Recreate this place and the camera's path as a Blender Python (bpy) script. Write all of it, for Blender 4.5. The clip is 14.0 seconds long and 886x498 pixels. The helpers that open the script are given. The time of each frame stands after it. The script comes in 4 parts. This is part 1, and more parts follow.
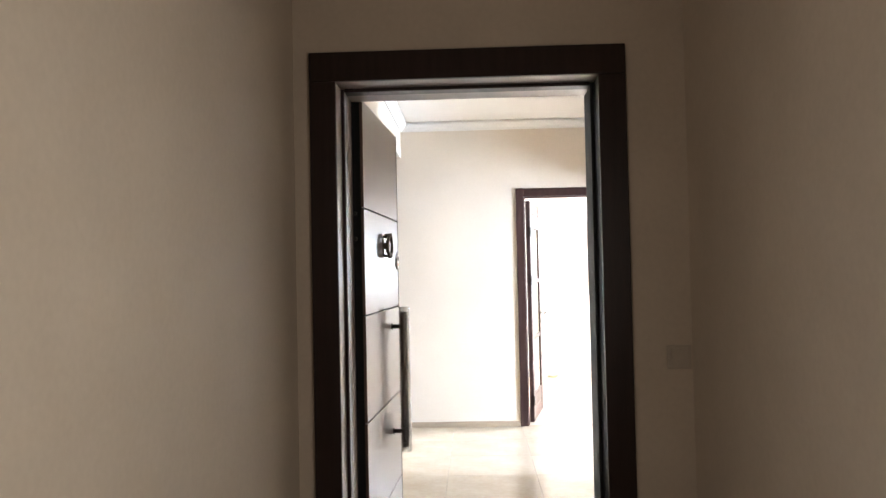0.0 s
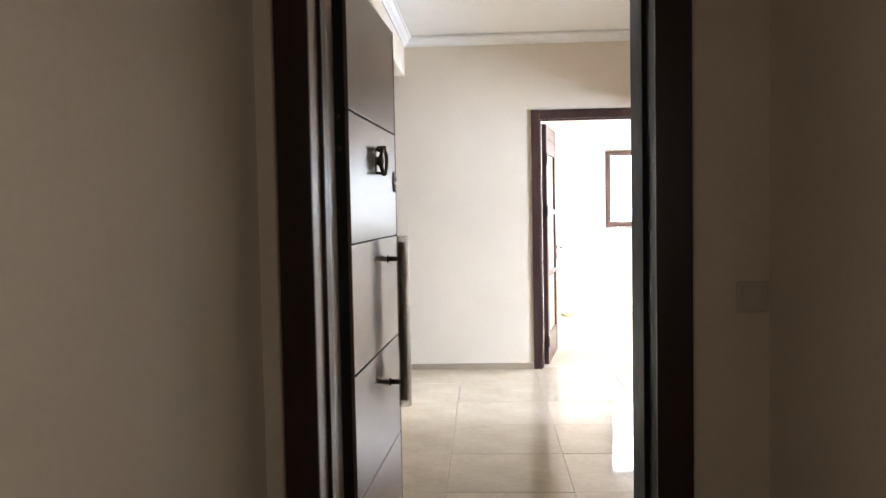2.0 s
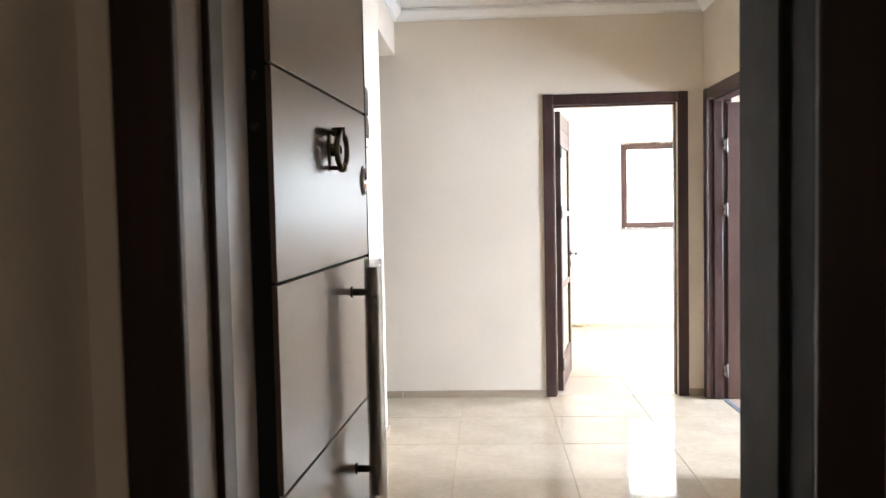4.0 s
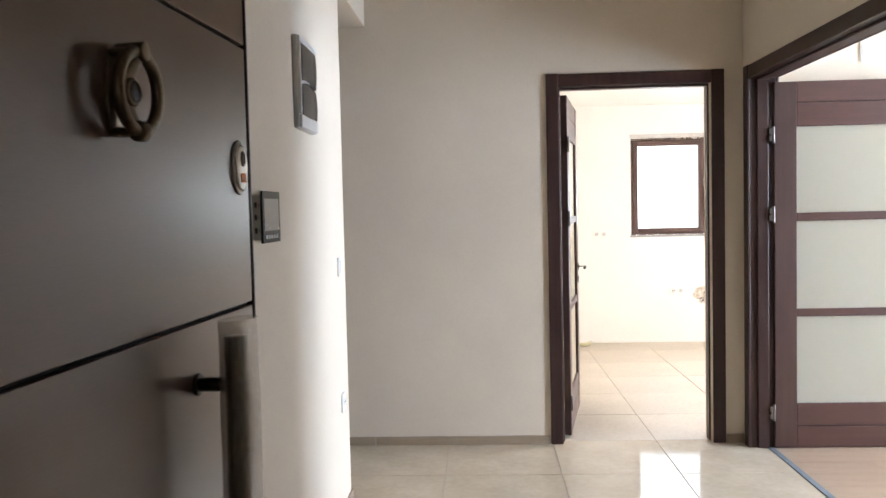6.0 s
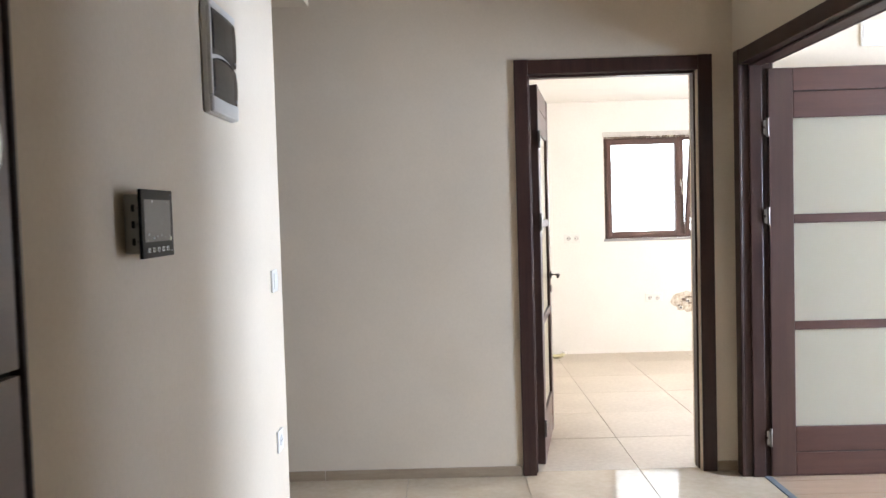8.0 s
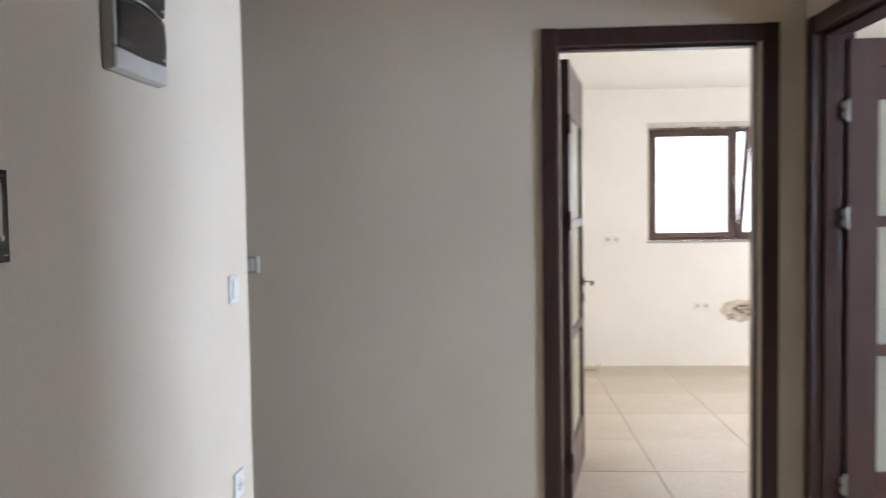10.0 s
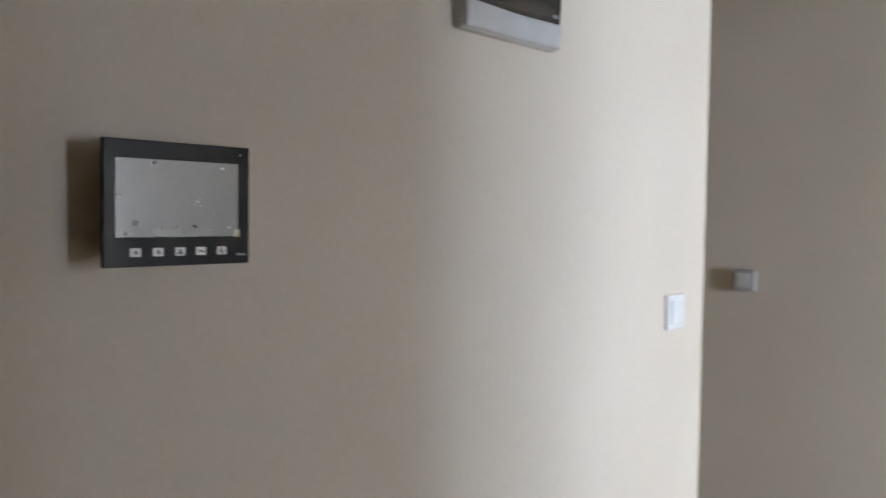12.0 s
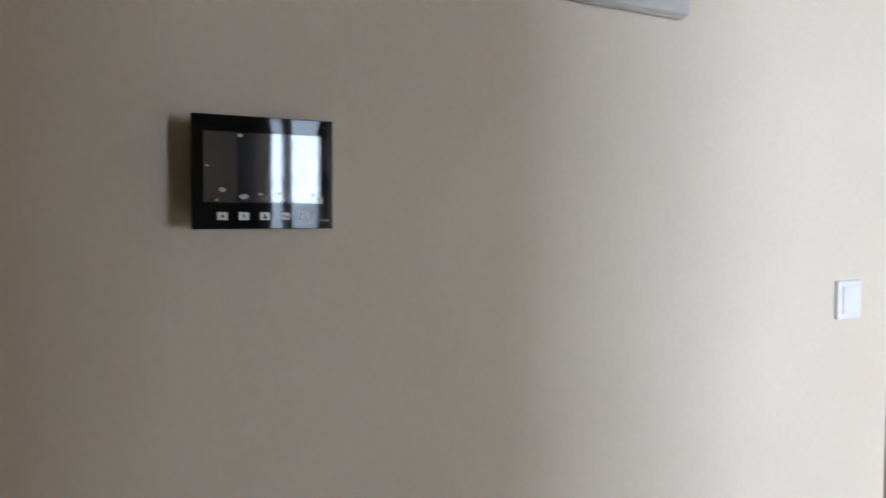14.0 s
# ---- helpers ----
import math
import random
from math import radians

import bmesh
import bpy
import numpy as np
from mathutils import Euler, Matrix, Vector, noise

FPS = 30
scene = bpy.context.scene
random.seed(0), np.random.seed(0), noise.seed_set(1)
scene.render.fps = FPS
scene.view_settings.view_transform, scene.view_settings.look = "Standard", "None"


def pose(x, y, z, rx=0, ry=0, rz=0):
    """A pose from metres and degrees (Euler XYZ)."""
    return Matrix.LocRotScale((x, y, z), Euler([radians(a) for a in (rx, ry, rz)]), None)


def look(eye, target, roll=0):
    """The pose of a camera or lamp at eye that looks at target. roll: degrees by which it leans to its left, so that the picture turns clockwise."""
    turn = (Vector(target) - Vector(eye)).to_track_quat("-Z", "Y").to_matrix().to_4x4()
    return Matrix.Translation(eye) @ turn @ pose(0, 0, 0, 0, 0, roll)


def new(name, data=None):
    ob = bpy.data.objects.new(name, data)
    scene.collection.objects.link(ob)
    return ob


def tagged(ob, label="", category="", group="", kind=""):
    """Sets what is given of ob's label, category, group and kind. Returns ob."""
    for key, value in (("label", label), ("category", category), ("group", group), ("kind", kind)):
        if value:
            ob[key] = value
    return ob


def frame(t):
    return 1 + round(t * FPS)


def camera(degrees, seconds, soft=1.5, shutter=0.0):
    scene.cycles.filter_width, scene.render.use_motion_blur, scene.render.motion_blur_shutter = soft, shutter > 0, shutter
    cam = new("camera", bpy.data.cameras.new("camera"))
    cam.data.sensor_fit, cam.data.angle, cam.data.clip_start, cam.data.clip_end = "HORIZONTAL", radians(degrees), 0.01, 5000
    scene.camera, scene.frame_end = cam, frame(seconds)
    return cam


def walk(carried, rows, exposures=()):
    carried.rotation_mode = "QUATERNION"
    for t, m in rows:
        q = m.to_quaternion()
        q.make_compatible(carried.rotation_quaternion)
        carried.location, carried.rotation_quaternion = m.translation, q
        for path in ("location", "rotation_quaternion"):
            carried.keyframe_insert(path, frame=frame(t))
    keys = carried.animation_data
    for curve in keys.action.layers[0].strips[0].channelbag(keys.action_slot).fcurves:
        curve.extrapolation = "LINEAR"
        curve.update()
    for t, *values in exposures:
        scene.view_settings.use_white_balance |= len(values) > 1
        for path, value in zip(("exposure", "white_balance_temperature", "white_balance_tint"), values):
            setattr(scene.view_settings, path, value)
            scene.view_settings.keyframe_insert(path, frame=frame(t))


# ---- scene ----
cam = camera(56.8, 14.0, shutter=0.5)
PATH = [
    (0, (-0.223, -0.077, 1.375), (-0.3, 1.92, 1.431), -1.2),
    (0.5, (-0.199, 0.009, 1.379), (-0.275, 2.006, 1.44), -1.1),
    (1, (-0.23, 0.176, 1.352), (-0.315, 2.174, 1.401), -1.0),
    (1.5, (-0.266, 0.335, 1.307), (-0.36, 2.332, 1.281), -1.0),
    (2, (-0.234, 0.535, 1.318), (-0.337, 2.53, 1.221), -1.1),
    (2.5, (-0.196, 0.769, 1.35), (-0.299, 2.764, 1.241), -1.1),
    (3, (-0.223, 1.011, 1.354), (-0.328, 3.005, 1.243), -1.1),
    (5.3, (-0.253, 2.175, 1.357), (-0.36, 4.17, 1.259), -1.3),
    (5.5, (-0.251, 2.293, 1.352), (-0.353, 4.288, 1.252), -1.3),
    (6, (-0.222, 2.544, 1.359), (-0.318, 4.539, 1.262), -1.3),
    (6.5, (-0.231, 2.678, 1.36), (-0.319, 4.674, 1.268), -1.2),
    (7, (-0.267, 2.81, 1.361), (-0.344, 4.806, 1.274), -1.3),
    (7.5, (-0.239, 2.916, 1.352), (-0.285, 4.914, 1.266), -1.5),
    (7.7, (-0.213, 2.982, 1.355), (-0.234, 4.98, 1.267), -1.7),
    (9.8, (-0.107, 3.61, 1.343), (-0.139, 5.608, 1.251), -1.2),
    (10, (-0.056, 3.69, 1.347), (-0.18, 5.684, 1.252), -0.9),
    (10.5, (0.009, 3.84, 1.339), (-0.443, 5.786, 1.249), -0.4),
    (11, (-0.004, 4.024, 1.337), (-0.773, 5.868, 1.251), 0.2),
    (11.5, (0.016, 4.203, 1.335), (-1.054, 5.89, 1.24), 0.8),
    (12, (0.07, 4.34, 1.341), (-1.29, 5.804, 1.256), 0.8),
    (12.5, (0.098, 4.361, 1.355), (-1.489, 5.575, 1.268), 1.1),
    (13, (0.103, 4.382, 1.358), (-1.591, 5.438, 1.244), 1.6),
    (13.5, (0.155, 4.436, 1.337), (-1.585, 5.416, 1.234), 0.9),
    (14, (0.217, 4.489, 1.295), (-1.498, 5.515, 1.212), 0.2),
]
EXPOSURES = [(0, 0.74, 6720, 10), (0.5, 0.66, 6720, 10), (1, 0.50, 6720, 10), (1.5, 0.33, 6750, 10), (2, 0.24, 6780, 10), (2.5, 0.18, 6820, 10), (3, 0.16, 6850, 10), (5.5, -0.36, 7020, 11), (6, -0.74, 7000, 11),
             (6.5, -0.62, 6960, 11), (7, -0.46, 6960, 11), (7.5, -0.62, 6960, 11), (9.8, -1.40, 6740, 10), (10.5, -1.18, 6720, 10), (11, -1.34, 6740, 10), (11.5, -1.34, 6850, 10), (12.5, -1.24, 6900, 10), (13, -1.14, 6950, 10), (13.5, -1.30, 6980, 10), (14, -1.20, 6850, 10)]
walk(cam, [(t, look(eye, target, roll)) for t, eye, target, roll in PATH],
     exposures=EXPOSURES)

# ---- world, sky light at the openings, added corridor fill ----
world = bpy.data.worlds.new("sky")
scene.world = world
world.use_nodes = True
wn, wl = world.node_tree.nodes, world.node_tree.links
sky = wn.new("ShaderNodeTexSky")
sky.sky_type, sky.sun_disc = "NISHITA", False
sky.sun_elevation, sky.sun_rotation = radians(48), radians(35)
wl.new(sky.outputs["Color"], wn["Background"].inputs["Color"])
wn["Background"].inputs["Strength"].default_value = 0.1


def window_light(name, eye, target, w, h, watts, colour=(0.95, 0.97, 1.08)):
    """Sky light and added fill that fall in through an opening."""
    lamp = bpy.data.lights.new(name, "AREA")
    lamp.shape, lamp.size, lamp.size_y, lamp.energy, lamp.color = "RECTANGLE", w, h, watts, colour
    ob = new(name, lamp)
    ob.matrix_world = look(eye, target)
    return ob


window_light("living_window_light", (4.86, 5.39, 1.25), (0, 5.39, 0.2), 1.1, 2.1, 600, (0.76, 0.96, 1.33))
window_light("living_balcony_light", (4.86, 6.955, 1.25), (0, 6.955, 0.60), 0.51, 2.1, 220, (0.76, 0.96, 1.33))
window_light("kitchen_window_light", (1.97, 11.75, 2.75), (1.75, 9.3, 0.2), 2.2, 1.8, 360)
window_light("kitchen_balcony_light", (3.88, 9.05, 1.25), (0, 9.05, 0.9), 1.7, 2.0, 260)
# added fill for the corridor walls, set in two unseen windows
window_light("corridor_fill_light", (0.56, 0.48, 1.36), (-0.9, 0.66, 1.10), 1.0, 1.0, 6.3, (1.0, 0.95, 0.87))
window_light("corridor_fill_light", (-0.90, 0.20, 1.36), (0.6, 0.45, 1.10), 0.95, 1.0, 3.2, (1.0, 0.95, 0.87))


# ---- materials ----
def material(name):
    m = bpy.data.materials.new(name)
    m.use_nodes = True
    return m, m.node_tree.nodes, m.node_tree.links, m.node_tree.nodes["Principled BSDF"]


def surface(name, a, b, scale=6.0, rough=0.5, bump=0.1, fine=120.0, stretch=(1, 1, 1), metal=0.0, coat=0.0, spread=0.12, per_piece=0.0, spec=0.5, distance=0.002):
    """Two-scale variation between two colours, with uneven gloss and fine relief."""
    m, n, l, p = material(name)
    where = n.new("ShaderNodeTexCoord")
    mapping = n.new("ShaderNodeMapping")
    mapping.inputs["Scale"].default_value = stretch
    l.new(where.outputs["Object"], mapping.inputs["Vector"])
    big, small = n.new("ShaderNodeTexNoise"), n.new("ShaderNodeTexNoise")
    big.inputs["Scale"].default_value, big.inputs["Detail"].default_value = scale, 5
    small.inputs["Scale"].default_value, small.inputs["Detail"].default_value = fine, 3
    l.new(mapping.outputs["Vector"], big.inputs["Vector"])
    l.new(mapping.outputs["Vector"], small.inputs["Vector"])
    blend = n.new("ShaderNodeMix")
    blend.data_type = "FLOAT"
    blend.inputs["Factor"].default_value = 0.35
    l.new(big.outputs["Fac"], blend.inputs["A"])
    l.new(small.outputs["Fac"], blend.inputs["B"])
    ramp = n.new("ShaderNodeValToRGB")
    ramp.color_ramp.elements[0].position, ramp.color_ramp.elements[1].position = 0.36, 0.64
    ramp.color_ramp.elements[0].color, ramp.color_ramp.elements[1].color = (*a, 1), (*b, 1)
    l.new(blend.outputs["Result"], ramp.inputs["Fac"])
    colour = ramp.outputs["Color"]
    if per_piece:
        info, hsv, spreadn = n.new("ShaderNodeObjectInfo"), n.new("ShaderNodeHueSaturation"), n.new("ShaderNodeMapRange")
        spreadn.inputs["To Min"].default_value, spreadn.inputs["To Max"].default_value = 1 - per_piece, 1 + per_piece
        l.new(info.outputs["Random"], spreadn.inputs["Value"])
        l.new(spreadn.outputs["Result"], hsv.inputs["Value"])
        l.new(colour, hsv.inputs["Color"])
        colour = hsv.outputs["Color"]
    l.new(colour, p.inputs["Base Color"])
    gloss = n.new("ShaderNodeMapRange")
    gloss.inputs["To Min"].default_value, gloss.inputs["To Max"].default_value = max(0.02, rough - spread), min(1, rough + spread)
    l.new(big.outputs["Fac"], gloss.inputs["Value"])
    l.new(gloss.outputs["Result"], p.inputs["Roughness"])
    if bump:
        relief = n.new("ShaderNodeBump")
        relief.inputs["Strength"].default_value, relief.inputs["Distance"].default_value = bump, distance
        l.new(blend.outputs["Result"], relief.inputs["Height"])
        l.new(relief.outputs["Normal"], p.inputs["Normal"])
    p.inputs["Metallic"].default_value = metal
    p.inputs["Coat Weight"].default_value = coat
    p.inputs["Coat Roughness"].default_value = 0.03
    p.inputs["Specular IOR Level"].default_value = spec
    return m


def clear_glass(name, tint=(0.97, 0.99, 0.98)):
    m, n, l, p = material(name)
    p.inputs["Base Color"].default_value = (*tint, 1)
    p.inputs["Transmission Weight"].default_value, p.inputs["Roughness"].default_value, p.inputs["IOR"].default_value = 1.0, 0.0, 1.45
    return m


def milk_glass(name):
    """Satin glass: it scatters light forwards and back, under a dull gloss."""
    m, n, l, p = material(name)
    p.inputs["Base Color"].default_value = (0.60, 0.565, 0.46, 1)
    p.inputs["Roughness"].default_value = 0.38
    through_it, mix, speck = n.new("ShaderNodeBsdfTranslucent"), n.new("ShaderNodeMixShader"), n.new("ShaderNodeTexNoise")
    through_it.inputs["Color"].default_value = (0.80, 0.765, 0.64, 1)
    speck.inputs["Scale"].default_value = 260
    relief = n.new("ShaderNodeBump")
    relief.inputs["Strength"].default_value, relief.inputs["Distance"].default_value = 0.08, 0.001
    l.new(speck.outputs["Fac"], relief.inputs["Height"])
    l.new(relief.outputs["Normal"], p.inputs["Normal"])
    mix.inputs["Fac"].default_value = 0.45
    l.new(p.outputs["BSDF"], mix.inputs[1])
    l.new(through_it.outputs["BSDF"], mix.inputs[2])
    l.new(mix.outputs["Shader"], n["Material Output"].inputs["Surface"])
    return m


def smoked_plastic(name):
    """Dark tinted cover that lets a little light through."""
    m, n, l, p = material(name)
    clear, mix, grime, spread = n.new("ShaderNodeBsdfTransparent"), n.new("ShaderNodeMixShader"), n.new("ShaderNodeTexNoise"), n.new("ShaderNodeMapRange")
    p.inputs["Base Color"].default_value, p.inputs["Specular IOR Level"].default_value = (0.024, 0.022, 0.021, 1), 0.75
    grime.inputs["Scale"].default_value = 14
    spread.inputs["To Min"].default_value, spread.inputs["To Max"].default_value = 0.12, 0.22
    l.new(grime.outputs["Fac"], spread.inputs["Value"])
    l.new(spread.outputs["Result"], p.inputs["Roughness"])
    clear.inputs["Color"].default_value = (0.42, 0.40, 0.38, 1)
    mix.inputs["Fac"].default_value = 0.22
    l.new(p.outputs["BSDF"], mix.inputs[1])
    l.new(clear.outputs["BSDF"], mix.inputs[2])
    l.new(mix.outputs["Shader"], n["Material Output"].inputs["Surface"])
    return m


def thin_film(name):
    """Clear wrapping film, creased."""
    m, n, l, p = material(name)
    clear, gloss, mix = n.new("ShaderNodeBsdfTransparent"), n.new("ShaderNodeBsdfGlossy"), n.new("ShaderNodeMixShader")
    crease, relief, facing = n.new("ShaderNodeTexNoise"), n.new("ShaderNodeBump"), n.new("ShaderNodeFresnel")
    crease.inputs["Scale"].default_value = 55
    relief.inputs["Strength"].default_value, relief.inputs["Distance"].default_value = 0.6, 0.004
    facing.inputs["IOR"].default_value = 1.5
    gloss.inputs["Roughness"].default_value = 0.22
    clear.inputs["Color"].default_value = (0.93, 0.92, 0.90, 1)
    l.new(crease.outputs["Fac"], relief.inputs["Height"])
    l.new(relief.outputs["Normal"], gloss.inputs["Normal"])
    l.new(relief.outputs["Normal"], facing.inputs["Normal"])
    l.new(facing.outputs["Fac"], mix.inputs["Fac"])
    l.new(clear.outputs["BSDF"], mix.inputs[1])
    l.new(gloss.outputs["BSDF"], mix.inputs[2])
    haze, milky = n.new("ShaderNodeBsdfTranslucent"), n.new("ShaderNodeMixShader")
    haze.inputs["Color"].default_value = (0.62, 0.58, 0.52, 1)
    milky.inputs["Fac"].default_value = 0.16
    l.new(mix.outputs["Shader"], milky.inputs[1])
    l.new(haze.outputs["BSDF"], milky.inputs[2])
    l.new(milky.outputs["Shader"], n["Material Output"].inputs["Surface"])
    return m


PAINT = surface("cream_wall_paint", (0.655, 0.560, 0.440), (0.705, 0.607, 0.484), 2.2, 0.75, 0.12, 90, spread=0.08)
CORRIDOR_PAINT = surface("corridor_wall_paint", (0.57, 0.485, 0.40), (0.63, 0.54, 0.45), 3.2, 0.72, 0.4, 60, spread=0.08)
CEILING_PAINT = surface("white_ceiling_paint", (0.78, 0.75, 0.69), (0.82, 0.79, 0.73), 2.0, 0.8, 0.1, 90, spread=0.05)
KITCHEN_PAINT = surface("pale_kitchen_paint", (0.785, 0.755, 0.695), (0.835, 0.805, 0.745), 2.0, 0.75, 0.12, 80, spread=0.06)
TILE = surface("polished_cream_tile", (0.54, 0.44, 0.32), (0.63, 0.53, 0.405), 4.5, 0.07, 0.015, 30, spread=0.025, per_piece=0.035, spec=0.26)
DUSTY = surface("dusty_cream_tile", (0.45, 0.380, 0.295), (0.58, 0.510, 0.415), 1.7, 0.48, 0.05, 40, spread=0.14, per_piece=0.02, spec=0.4)
DUST = surface("pale_building_dust", (0.38, 0.315, 0.24), (0.47, 0.40, 0.31), 9, 0.8, 0.2, 160)
GROUT = surface("beige_grout", (0.42, 0.36, 0.28), (0.50, 0.43, 0.34), 20, 0.85, 0.3, 200)
PLANK = surface("beige_laminate", (0.35, 0.235, 0.155), (0.46, 0.325, 0.225), 7, 0.33, 0.03, 60, stretch=(0.25, 3, 1), per_piece=0.035)
SKIRTING = surface("beige_wood_skirting", (0.29, 0.21, 0.14), (0.38, 0.29, 0.20), 8, 0.5, 0.08, 90, stretch=(0.4, 0.4, 5))
WENGE = surface("dark_brown_frame_wood", (0.019, 0.0095, 0.008), (0.031, 0.0155, 0.0125), 9, 0.36, 0.1, 120, stretch=(4, 4, 0.25), spread=0.06, spec=0.3)
INNER_WENGE = surface("brown_inner_frame_wood", (0.031, 0.0145, 0.0118), (0.049, 0.0230, 0.0185), 9, 0.36, 0.1, 120, stretch=(4, 4, 0.25), spread=0.06, spec=0.35)
LEAF_WOOD = surface("brown_leaf_wood", (0.044, 0.0192, 0.0142), (0.062, 0.0290, 0.0205), 9, 0.40, 0.1, 120, stretch=(4, 4, 0.25), spread=0.06)
RAIL_WOOD = surface("brown_rail_wood", (0.055, 0.0215, 0.0150), (0.076, 0.0315, 0.0215), 9, 0.40, 0.1, 120, stretch=(0.25, 4, 4), spread=0.06)
STEEL_DOOR = surface("dark_foil_panel", (0.132, 0.073, 0.051), (0.165, 0.094, 0.068), 5, 0.29, 0.0, 160, stretch=(0.3, 4, 3), spread=0.012, spec=1.0)
# black door core; also stands for shade on the right entrance linings
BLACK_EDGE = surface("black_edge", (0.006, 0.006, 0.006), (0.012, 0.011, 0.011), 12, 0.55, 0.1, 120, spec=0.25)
RUBBER = surface("black_rubber", (0.008, 0.008, 0.008), (0.014, 0.014, 0.014), 12, 0.7, 0.1, 150)
# dark brown lining, its bright reflections put into a paler colour
LIT_REVEAL = surface("lit_brown_lining", (0.26, 0.200, 0.172), (0.34, 0.265, 0.230), 8, 0.36, 0.04, 120, stretch=(3, 3, 0.3), spread=0.05, spec=0.6)
BRONZE = surface("antique_bronze", (0.17, 0.138, 0.100), (0.30, 0.252, 0.190), 30, 0.36, 0.2, 260, metal=1.0)
STEEL = surface("brushed_steel", (0.24, 0.225, 0.205), (0.34, 0.32, 0.30), 20, 0.33, 0.1, 300, metal=1.0)
DARK_STEEL = surface("dark_steel", (0.055, 0.050, 0.046), (0.085, 0.078, 0.072), 20, 0.35, 0.1, 300, metal=0.6)
BAR_STEEL = surface("dull_bar_steel", (0.055, 0.046, 0.040), (0.085, 0.073, 0.064), 16, 0.36, 0.1, 300, stretch=(2, 2, 0.2), metal=1.0)
SATIN = surface("satin_steel", (0.66, 0.64, 0.60), (0.76, 0.74, 0.70), 20, 0.46, 0.05, 300, metal=1.0, spread=0.05)
CHROME = surface("bright_chrome", (0.60, 0.58, 0.54), (0.70, 0.68, 0.64), 20, 0.16, 0.05, 300, metal=1.0, spread=0.06)
WHITE = surface("white_plastic", (0.75, 0.73, 0.68), (0.80, 0.78, 0.73), 20, 0.35, 0.05, 200)
BEIGE = surface("beige_plastic", (0.44, 0.38, 0.32), (0.49, 0.43, 0.36), 20, 0.45, 0.05, 200)
GREY = surface("light_grey_plastic", (0.54, 0.52, 0.48), (0.61, 0.59, 0.55), 20, 0.40, 0.05, 200)
HOUSING = surface("warm_grey_plastic", (0.38, 0.36, 0.33), (0.44, 0.42, 0.39), 20, 0.45, 0.05, 200)
BODY_GREY = surface("mid_grey_plastic", (0.30, 0.29, 0.28), (0.36, 0.35, 0.34), 20, 0.45, 0.05, 200)
BLACK_GLASS = surface("black_glass", (0.006, 0.006, 0.006), (0.008, 0.008, 0.008), 8, 0.03, 0.0, 60, spread=0.005, spec=0.15)
SCREEN = surface("grey_screen", (0.030, 0.030, 0.029), (0.042, 0.041, 0.040), 14, 0.035, 0.0, 90, spread=0.004, spec=0.85, coat=1.0)
ORANGE = surface("orange_sticker", (0.78, 0.20, 0.04), (0.86, 0.25, 0.06), 30, 0.5, 0.02, 200)
PALE_STICKER = surface("pale_yellow_film_tab", (0.60, 0.56, 0.34), (0.70, 0.66, 0.42), 60, 0.4, 0.02, 200)
DARK = surface("near_black_slot", (0.010, 0.010, 0.010), (0.016, 0.016, 0.016), 30, 0.6, 0.02, 200)
TAPE = surface("blue_grey_strip", (0.13, 0.17, 0.21), (0.18, 0.22, 0.265), 14, 0.5, 0.08, 160)
PLASTER = surface("broken_grey_plaster", (0.40, 0.32, 0.22), (0.74, 0.69, 0.60), 26, 0.9, 1.0, 120, distance=0.01)
FRAME_PVC = surface("dark_brown_window_profile", (0.075, 0.040, 0.033), (0.100, 0.056, 0.046), 9, 0.4, 0.08, 120, stretch=(3, 3, 0.4))
FOAM = surface("mounting_foam", (0.035, 0.026, 0.020), (0.30, 0.23, 0.17), 40, 0.9, 0.8, 160)
GREY_STONE = surface("grey_corridor_floor", (0.24, 0.22, 0.20), (0.34, 0.31, 0.28), 5, 0.35, 0.08, 60)
PANE = clear_glass("window_pane")
MILK = milk_glass("satin_glass")
SMOKED = smoked_plastic("smoked_plastic")
FILM = thin_film("wrapping_film")


# ---- mesh helpers ----
def box(bm, x0, x1, y0, y1, z0, z1, bevel=0.0, seg=1):
    """One box, edges rounded where bevel is given."""
    made = bmesh.ops.create_cube(bm, size=1.0)
    verts = made["verts"]
    for v in verts:
        v.co = Vector(((x0 + x1) / 2 + v.co.x * (x1 - x0), (y0 + y1) / 2 + v.co.y * (y1 - y0), (z0 + z1) / 2 + v.co.z * (z1 - z0)))
    if bevel:
        edges = list({e for v in verts for e in v.link_edges})
        bmesh.ops.bevel(bm, geom=edges, offset=bevel, segments=seg, affect="EDGES", profile=0.5)
    return bm


def boxes(*sizes, bevel=0.0, seg=1):
    bm = bmesh.new()
    for s in sizes:
        box(bm, *s, bevel=bevel, seg=seg)
    return bm


def rod(a, b, r, r2=None, sides=24, bevel=0.0):
    """A round bar from a to b."""
    bm = bmesh.new()
    a, b = Vector(a), Vector(b)
    made = bmesh.ops.create_cone(bm, cap_ends=True, segments=sides, radius1=r, radius2=r if r2 is None else r2, depth=(b - a).length)
    turn = (b - a).to_track_quat("Z", "Y").to_matrix().to_4x4()
    if bevel:
        rims = [e for e in bm.edges if abs(e.verts[0].co.z - e.verts[1].co.z) < 1e-6]
        bmesh.ops.bevel(bm, geom=rims, offset=bevel, segments=2, affect="EDGES", profile=0.5)
    bmesh.ops.transform(bm, matrix=Matrix.Translation((a + b) / 2) @ turn, verts=bm.verts)
    return bm


